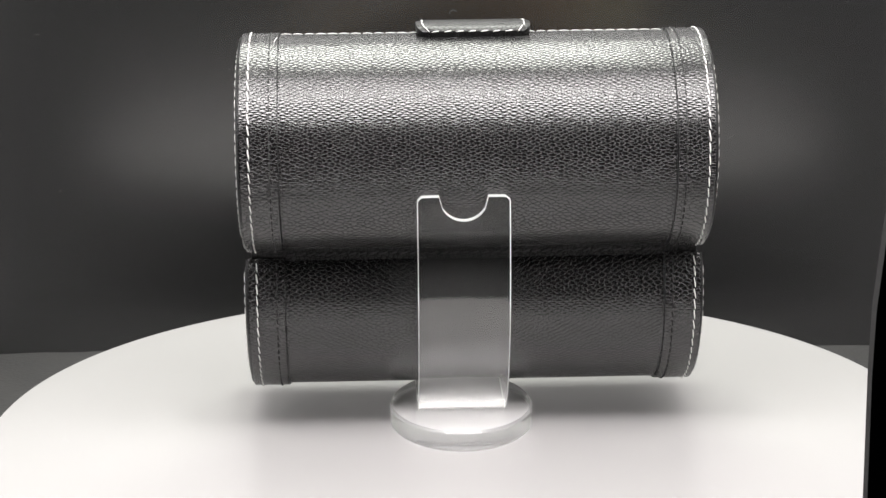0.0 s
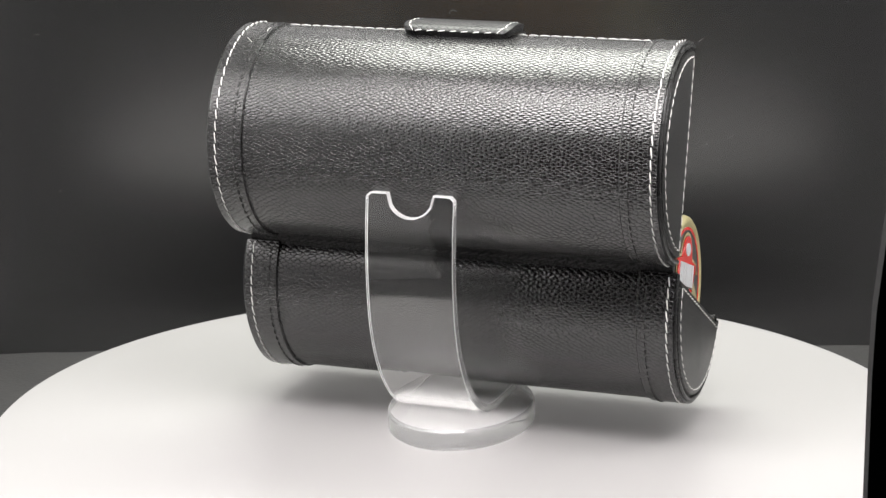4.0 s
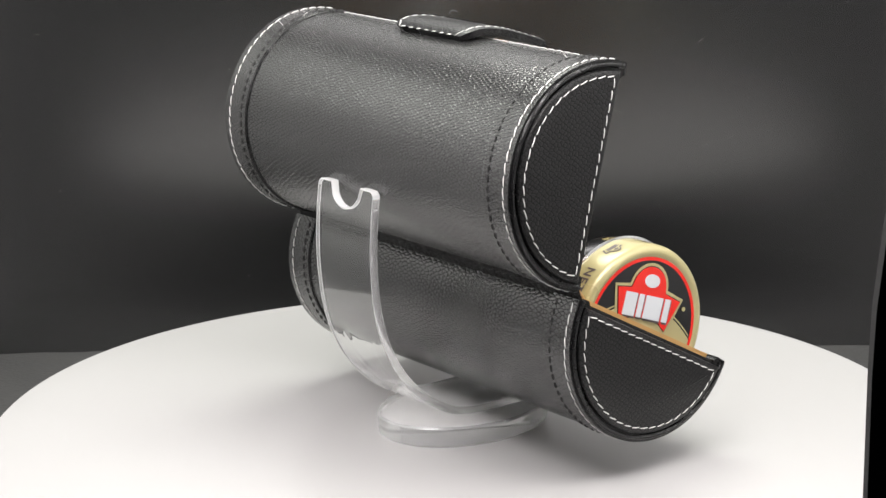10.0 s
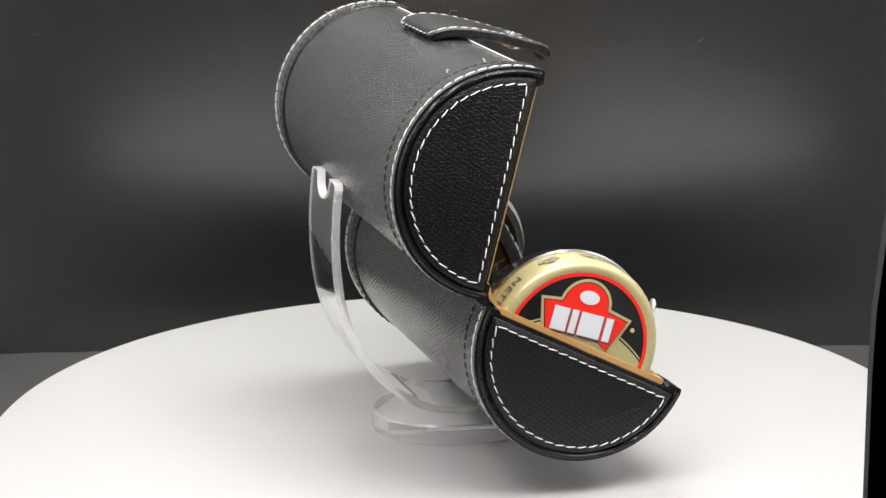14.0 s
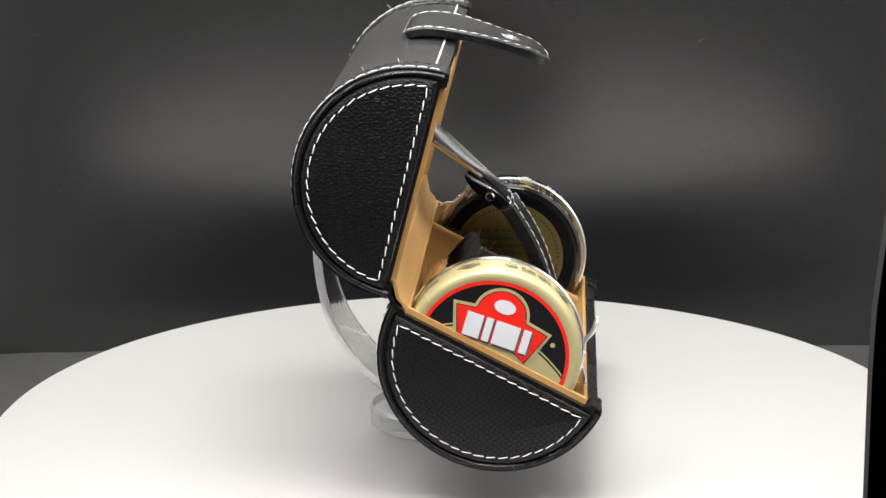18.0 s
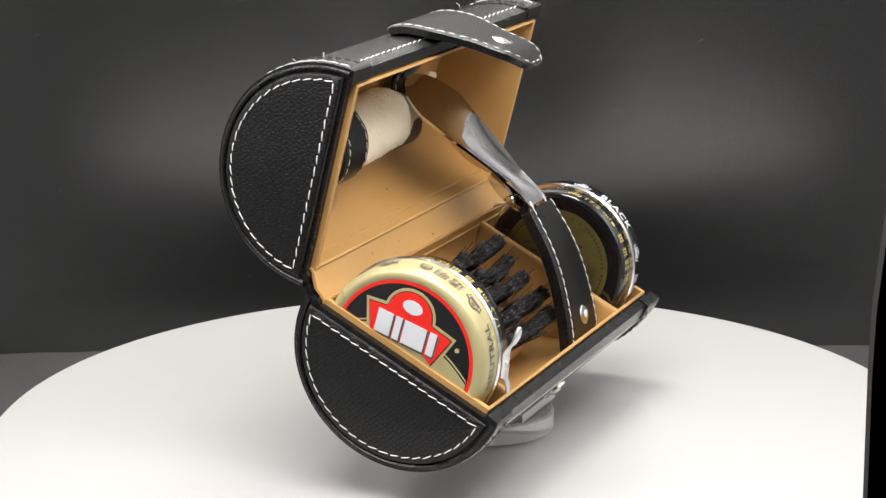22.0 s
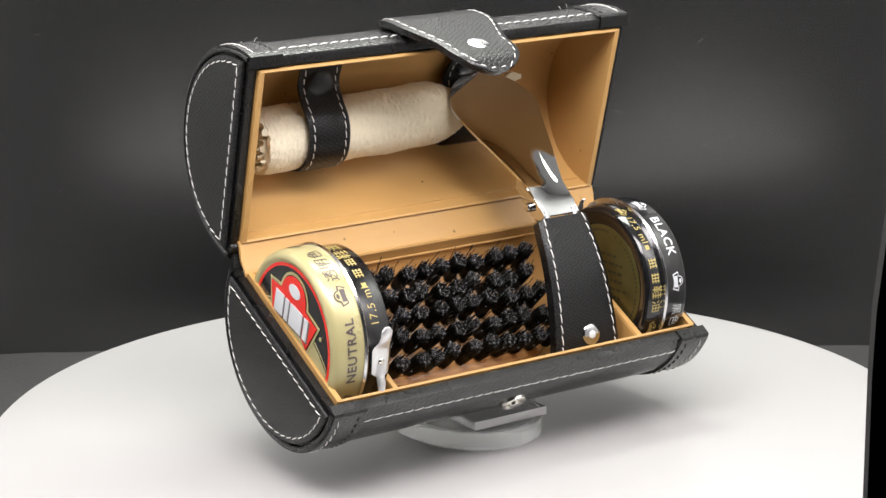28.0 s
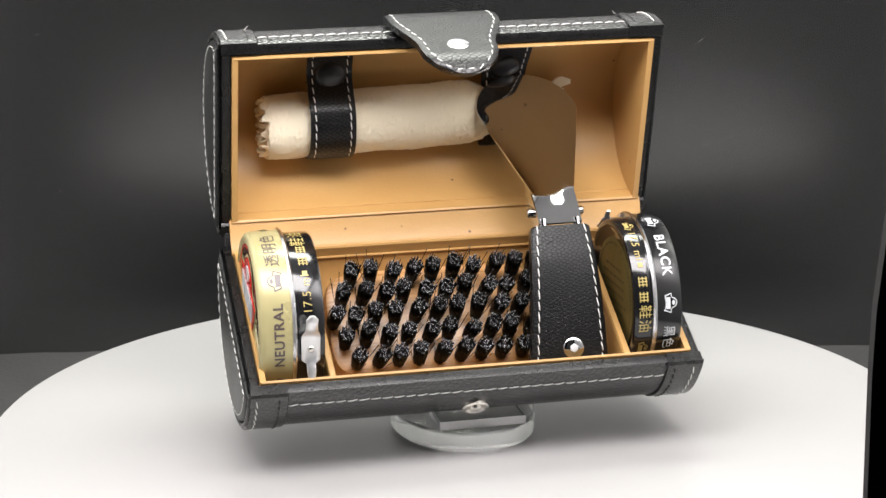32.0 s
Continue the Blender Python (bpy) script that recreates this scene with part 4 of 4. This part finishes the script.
def shoe_brush():
    """Brush with a rounded wooden block, leaning back in the base."""
    nrm = Vector((0, 0.766, 0.643))
    down = Vector((0, 0.643, -0.766))
    top0 = Vector((0, 0.0052, 0.0632))        # tips of the upper row
    LEN = 0.0128
    t = thing("shoe_brush", (0.0, 0.012, 0.024), "wooden shoe brush with black bristle tufts lying in the case", "brush")
    face0 = top0 - nrm * LEN
    bm = bmesh.new()
    x0, x1 = 0.0500, -0.0290
    s0, s1 = -0.0050, 0.0375
    n = 40

    def outline(grow, off):
        pts = []
        cx, cs, hx, hs = (x0 + x1) / 2, (s0 + s1) / 2, (x0 - x1) / 2 + grow, (s1 - s0) / 2 + grow
        for k in range(n):
            a = k * math.tau / n
            ex = 0.32
            px = cx + hx * math.copysign(abs(math.cos(a)) ** ex, math.cos(a))
            ps = cs + hs * math.copysign(abs(math.sin(a)) ** (ex * 1.3), math.sin(a))
            pts.append(face0 + down * ps + nrm * off + Vector((px, 0, 0)))
        return pts
    loft(bm, [outline(-0.0022, 0.0), outline(-0.0006, -0.0006), outline(0, -0.0022), outline(0, -0.0070), outline(-0.0012, -0.0092), outline(-0.004, -0.0098)])
    part("brush_block", bm, M_WOOD, t, "rounded beech wood block")
    variants = []
    for k in range(5):
        rng = random.Random(40 + k)
        bm = bmesh.new()
        for i in range(190):
            a, q = rng.uniform(0, math.tau), math.sqrt(rng.random())
            bx, bs = 0.0021 * q * math.cos(a), 0.0021 * q * math.sin(a)
            sp = 1.0 + rng.uniform(0.15, 0.4)
            stray = rng.random() < 0.035
            l = LEN * (rng.uniform(0.9, 1.06) if not stray else rng.uniform(1.0, 1.55))
            if stray:
                sp += rng.uniform(0.6, 1.9)
            tip = Vector((bx * sp + rng.uniform(-0.0003, 0.0003), 0, 0)) + down * (bs * sp + rng.uniform(-0.0003, 0.0003)) + nrm * l
            base = Vector((bx, 0, 0)) + down * bs
            mid = base.lerp(tip, 0.55) + Vector((bx * 0.12, 0, 0)) + down * bs * 0.12
            r = 0.00013
            rings = []
            for p, rr in ((base, r), (mid, r), (tip, r * 1.3)):
                rings.append([p + rr * (Vector((1, 0, 0)) * math.cos(j * math.tau / 3) + down * math.sin(j * math.tau / 3)) for j in range(3)])
            loft(bm, rings)
            bm.faces.ensure_lookup_table()
            # sparkle painted on: about a third of the cut ends get pale grey
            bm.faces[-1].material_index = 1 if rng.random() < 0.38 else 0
        me = bpy.data.meshes.new("tuft")
        bmesh.ops.recalc_face_normals(bm, faces=bm.faces)
        bm.to_mesh(me)
        bm.free()
        me.shade_smooth()
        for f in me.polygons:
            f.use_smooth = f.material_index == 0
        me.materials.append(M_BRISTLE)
        me.materials.append(M_BRISTLE_GLINT)
        variants.append(me)
    rng = random.Random(9)
    for r, (first, last) in enumerate(((0, 9), (0, 9), (0, 10), (1, 11), (2, 11))):
        for q in range(first, last + 1):
            ob = part("tuft", variants[rng.randrange(5)], M_BRISTLE, t)
            x = 0.0402 + 0.0041 * r - 0.0075 * q
            p = face0 + down * (0.0080 * r) + Vector((x, 0, 0)) - ORIGIN[t]
            lean = Matrix.Rotation(rng.uniform(-0.1, 0.1), 4, Vector((1, 0, 0))) @ Matrix.Rotation(rng.uniform(-0.1, 0.1), 4, "Z")
            ob.matrix_local = Matrix.Translation(p) @ lean


def shoehorn():
    t = thing("shoehorn", (-0.0305, 0.034, 0.030), "folding chrome shoehorn with black leather handle", "shoehorn")
    cx = -0.0308
    # leather handle
    prof = [(0.0165, 0.0762), (0.0195, 0.0715), (0.0240, 0.0640), (0.0280, 0.0550), (0.0310, 0.0450), (0.0332, 0.0350), (0.0342, 0.0270), (0.0342, 0.0235)]
    pts = smooth([Vector((cx - 0.0014 * (1 - k / 7), y, z)) for k, (y, z) in enumerate(prof)], 6)
    path = with_normals(pts, Vector((0, 1, 0.2)))
    s = length_at(pts)
    hw = [0.0106 + 0.0034 * min(1, (a / s[-1]) / 0.85) ** 0.8 for a in s]
    hw[0] *= 0.93
    h = part("handle", sheet(bmesh.new(), path, hw, 0.0058, 21), [M_HANDLE, M_EDGE], t, "black grained leather handle with white stitching")
    for sg in (-1, 1):
        row = [p + Vector((sg * (w - 0.0021), 0, 0)) + n * 0.0029 for (p, n), w in zip(path, hw)]
        part("stitching", stitches(row, lambda p: (0, 1, 0.3), 0.0040, 0.0034, 0.0002), M_WHITE_THREAD, h, "white contrast stitching")
    i = min(range(len(path)), key=lambda i: abs(path[i][0].z - 0.0372))
    p, n = path[i]
    p = p + Vector((-0.0012, 0, 0))
    st = part("stud", button(bmesh.new(), p + n * 0.0029, n, 0.0038, 0.0007), M_CHROME, h, "round chrome stud")
    part("emblem", button(bmesh.new(), p + n * 0.0036, n, 0.0016, 0.0004, 6), M_WHITE_INK, st)
    cx -= 0.0018
    # neck loops into the handle
    for sg in (-1, 1):
        bm = tube(bmesh.new(), [Vector((cx + sg * 0.0062, 0.0155, 0.0792)), Vector((cx + sg * 0.0062, 0.0172, 0.0762)), Vector((cx + sg * 0.0062, 0.0188, 0.0735))], 0.0014, 10)
        part("neck_post", bm, M_CHROME, t)
    bm = tube(bmesh.new(), [Vector((cx - 0.0104, 0.0100, 0.0803)), Vector((cx - 0.0100, 0.0100, 0.0803)), Vector((cx + 0.0100, 0.0100, 0.0803)), Vector((cx + 0.0104, 0.0100, 0.0803))], [0.0013, 0.0017, 0.0017, 0.0013], 14)
    part("hinge_pin", bm, M_CHROME, t)
    # blade: cupped sheet that widens to a rounded end
    prof = [(0.0172, 0.0778), (0.0130, 0.0818), (0.0080, 0.0856), (0.0030, 0.0892), (-0.0030, 0.0938), (-0.0090, 0.0988), (-0.0150, 0.1042), (-0.0212, 0.1102), (-0.0272, 0.1164), (-0.0330, 0.1226)]
    cxs = [cx, cx, cx + 0.0001, cx + 0.0004, cx + 0.0008, cx + 0.0012, cx + 0.0016, cx + 0.0020, cx + 0.0024, cx + 0.0028]
    pts = smooth([Vector((q, y, z)) for q, (y, z) in zip(cxs, prof)], 7)
    path = with_normals(pts, Vector((0, 0.8, 0.7)))
    s = length_at(pts)
    tot = s[-1]
    cols = 33
    both = []
    for (p, n), a in zip(path, s):
        f = a / tot
        g = max(0.0, (f - 0.2) / 0.8)
        w = 0.0079 + 0.0114 * min(1.0, g / 0.7)
        if g > 0.45:
            w -= 0.0012 * (g - 0.45)
        if g > 0.66:
            w *= math.sqrt(max(0.012, 1 - ((g - 0.66) / 0.342) ** 2.2))
        rise = min(1.0, f / 0.5) ** 2 * (3 - 2 * min(1.0, f / 0.5))
        cup = 0.0034 * rise * (1 - 0.72 * g)
        bow = 2.6
        if g > 0.66:
            cup *= (w / 0.0185) ** 2.5
        ra, rb = [], []
        for i in range(cols):
            e = -1 + 2 * i / (cols - 1)
            q = p + Vector((e * w, 0, 0)) + n * (cup * (abs(e) ** bow - 0.25))
            ra.append(q + n * 0.0005)
            rb.append(q - n * 0.0005)
        both.append(ra + list(reversed(rb)))
    bm = bmesh.new()
    loft(bm, both)
    blade = part("blade", bm, M_CHROME, t, "mirror-bright chrome blade", 50)
    # the neck's folded side flanges, which hold the hinge pin
    for sg in (-1, 1):
        rings = []
        for (p, n), a in zip(path, s):
            f = a / tot
            if f > 0.30:
                break
            deep = 0.0052 * math.sqrt(max(0.0, 1 - ((f - 0.12) / 0.185) ** 2)) + 0.0004
            out = sg * (0.0079 + 0.0004 * math.sin(min(1.0, f / 0.3) * math.pi))
            rings.append([p + Vector((out - sg * 0.0010, 0, 0)) + n * 0.0004, p + Vector((out - sg * 0.0002, 0, 0)) + n * 0.0004, p + Vector((out, 0, 0)) - n * 0.0003,
                          p + Vector((out, 0, 0)) - n * deep, p + Vector((out - sg * 0.0011, 0, 0)) - n * deep])
        bm = bmesh.new()
        loft(bm, rings)
        part("neck_flange", bm, M_CHROME, blade, "folded chrome flange", 60)


def rolled_cloth():
    t = thing("polishing_cloth", (0.01, -0.031, 0.098), "rolled cream flannel polishing cloth held by leather straps", "cloth")
    bm = bmesh.new()
    n, m = 96, 200
    c0 = at_half(LID, 0.0650, 0.0312, 0.0222)
    c1 = at_half(LID, -0.0480, 0.0318, 0.0275)
    rings = []
    for k in range(m + 1):
        f = k / m
        c = c0.lerp(c1, f)
        ring = []
        for j in range(n):
            a = j * math.tau / n
            r = 0.0118 - 0.0044 * max(0.0, min(1.0, (f - 0.68) / 0.12)) + 0.0007 * noise.noise(Vector((f * 9, math.cos(a) * 1.3, math.sin(a) * 1.3))) + 0.00026 * noise.noise(Vector((f * 85, math.cos(a) * 8.5, math.sin(a) * 8.5))) + 0.0004 * noise.noise(Vector((f * 260, math.cos(a) * 26, math.sin(a) * 26)))
            if f < 0.03:
                r *= 0.97 + f
            dx = 0.0014 * noise.noise(Vector((math.cos(a) * 5, math.sin(a) * 5, 2.0))) if k in (0, m) else 0
            ring.append(c + Vector((dx, r * math.cos(a), r * math.sin(a))))
        rings.append(ring)
    # hollow spiral end
    inner = []
    for k, (d, rr) in enumerate(((0.0, 0.82), (-0.004, 0.72), (-0.006, 0.3))):
        ring = []
        for j in range(n):
            a = j * math.tau / n
            r = 0.0112 * rr * (1 + 0.1 * math.sin(a * 5))
            ring.append(c0 + Vector((d + 0.0005 * math.sin(a * 9), r * math.cos(a), r * math.sin(a))))
        inner.append(ring)
    loft(bm, list(reversed(inner)) + rings)
    part("roll", bm, M_CLOTH, t)
    # pinked ends of the inner turns
    for q, (r, turns, ph) in enumerate(((0.0098, 0.85, 0.4), (0.0070, 0.8, 1.6), (0.0042, 0.8, 3.0))):
        bm = bmesh.new()
        rows = []
        steps = 40
        for k in range(steps + 1):
            a = ph + turns * math.tau * k / steps
            tooth = 0.0012 * (1 if k % 4 < 2 else -0.3)
            rr = r + 0.0006 * math.sin(a * 2 + q)
            row = []
            for xx, th in ((-0.006, 0), (0.0012 + tooth, 0), (0.0012 + tooth, 0.0009), (-0.006, 0.0009)):
                row.append(c0 + Vector((xx, (rr + th) * math.cos(a), (rr + th) * math.sin(a))))
            rows.append(row)
        loft(bm, rows)
        part("cloth_edge", bm, M_CLOTH, t, "pinked zigzag cloth edge")
    # loose corner beside the shoehorn
    bm = bmesh.new()
    rows = []
    for k in range(9):
        f = k / 8
        p = c1 + Vector((0.004 - 0.0065 * f, 0.004 + 0.001 * f, 0.0070 + 0.0035 * f + 0.001 * math.sin(f * 4)))
        w = 0.0030 * (1 - 0.75 * f)
        rows.append([p + Vector((0, 0.0008, -w)), p + Vector((0, 0.0008, w)), p + Vector((0, -0.0008, w)), p + Vector((0, -0.0008, -w))])
    loft(bm, rows)
    part("cloth_corner", bm, M_CLOTH, t)


def wall_dust():
    """Specks and fibres clinging to the backdrop."""
    rng = random.Random(21)
    bm = bmesh.new()
    spots = [(-0.1694, 0.0973), (-0.1365, 0.0806), (-0.1434, 0.0633), (0.1464, 0.0249), (0.1615, 0.1101), (0.0984, 0.0994), (-0.0775, 0.0839), (-0.1822, 0.0648), (0.0999, 0.0107), (-0.0371, 0.0751)]
    spots += [(rng.uniform(-0.2, 0.2), rng.uniform(-0.03, 0.11)) for k in range(14)]
    for x, z in spots:
        r = rng.uniform(0.00015, 0.0004)
        ring = [(x + r * rng.uniform(0.5, 1.2) * math.cos(k * math.tau / 6), z + r * rng.uniform(0.5, 1.2) * math.sin(k * math.tau / 6)) for k in range(6)]
        loft(bm, [[Vector((a, wall_y(a, b) - 0.0002, b)) for a, b in ring], [Vector((a, wall_y(a, b) - 0.0004, b)) for a, b in ring]])
    for x, z, l, bend in ((0.0808, 0.0571, 0.004, 1.5), (-0.0009, 0.108, 0.005, 2.6), (0.118, 0.093, 0.003, 0.3), (0.134, 0.045, 0.003, 0.4), (-0.205, 0.1, 0.003, 0.6)):
        a = rng.uniform(0, 3)
        pts = [Vector((x, 0, z))]
        for k in range(8):
            a += bend / 8
            pts.append(pts[-1] + Vector((math.cos(a), 0, math.sin(a))) * (l / 8))
        tube(bm, [Vector((p.x, wall_y(p.x, p.z) - 0.0003, p.z)) for p in pts], 0.00009, 5)
    still("dust", bm, M_DUST, "pale dust specks and fibres on the black backdrop", "dust", "stuff")


def loose_threads(case):
    """Frayed ends of thread along the upper edge of the lid."""
    rng = random.Random(4)
    for x, u, tall in ((-0.0665, 0.066, 0.0030), (-0.0640, 0.071, 0.0022), (0.0705, 0.068, 0.0026), (0.0735, 0.0735, 0.0018), (0.019, 0.0745, 0.0024), (-0.006, 0.0748, 0.002)):
        q = at_half(LID, x, *min(arc(LID, -0.0008, 60), key=lambda p: abs(p[0] - u) + (10 if p[1] > 0.03 else 0)))
        pts = [q]
        d = Vector((rng.uniform(-0.4, 0.4), rng.uniform(-0.4, 0.2), 1)).normalized()
        for k in range(6):
            d = (d + Vector((rng.uniform(-0.5, 0.5), rng.uniform(-0.3, 0.3), -0.12))).normalized()
            pts.append(pts[-1] + d * (tall / 6))
        part("loose_thread", tube(bmesh.new(), pts, 0.00007, 5), M_WHITE_THREAD if rng.random() < 0.5 else M_BLACK_THREAD, case)


# ---- build ----
wall_dust()
backdrop_sheet()
light_box()
turntable()
acrylic_stand()
shoe_care_case()
neutral_tin()
black_tin()
shoe_brush()
shoehorn()
rolled_cloth()


def motions():
    """Everything on the turntable turns with it."""
    for ob in TURNING:
        o = Matrix.Translation(ORIGIN[ob])
        walk(ob, [(float(t), pose(0, 0, 0, 0, 0, spin(t) + YAW) @ o) for t in range(0, 33)])


motions()
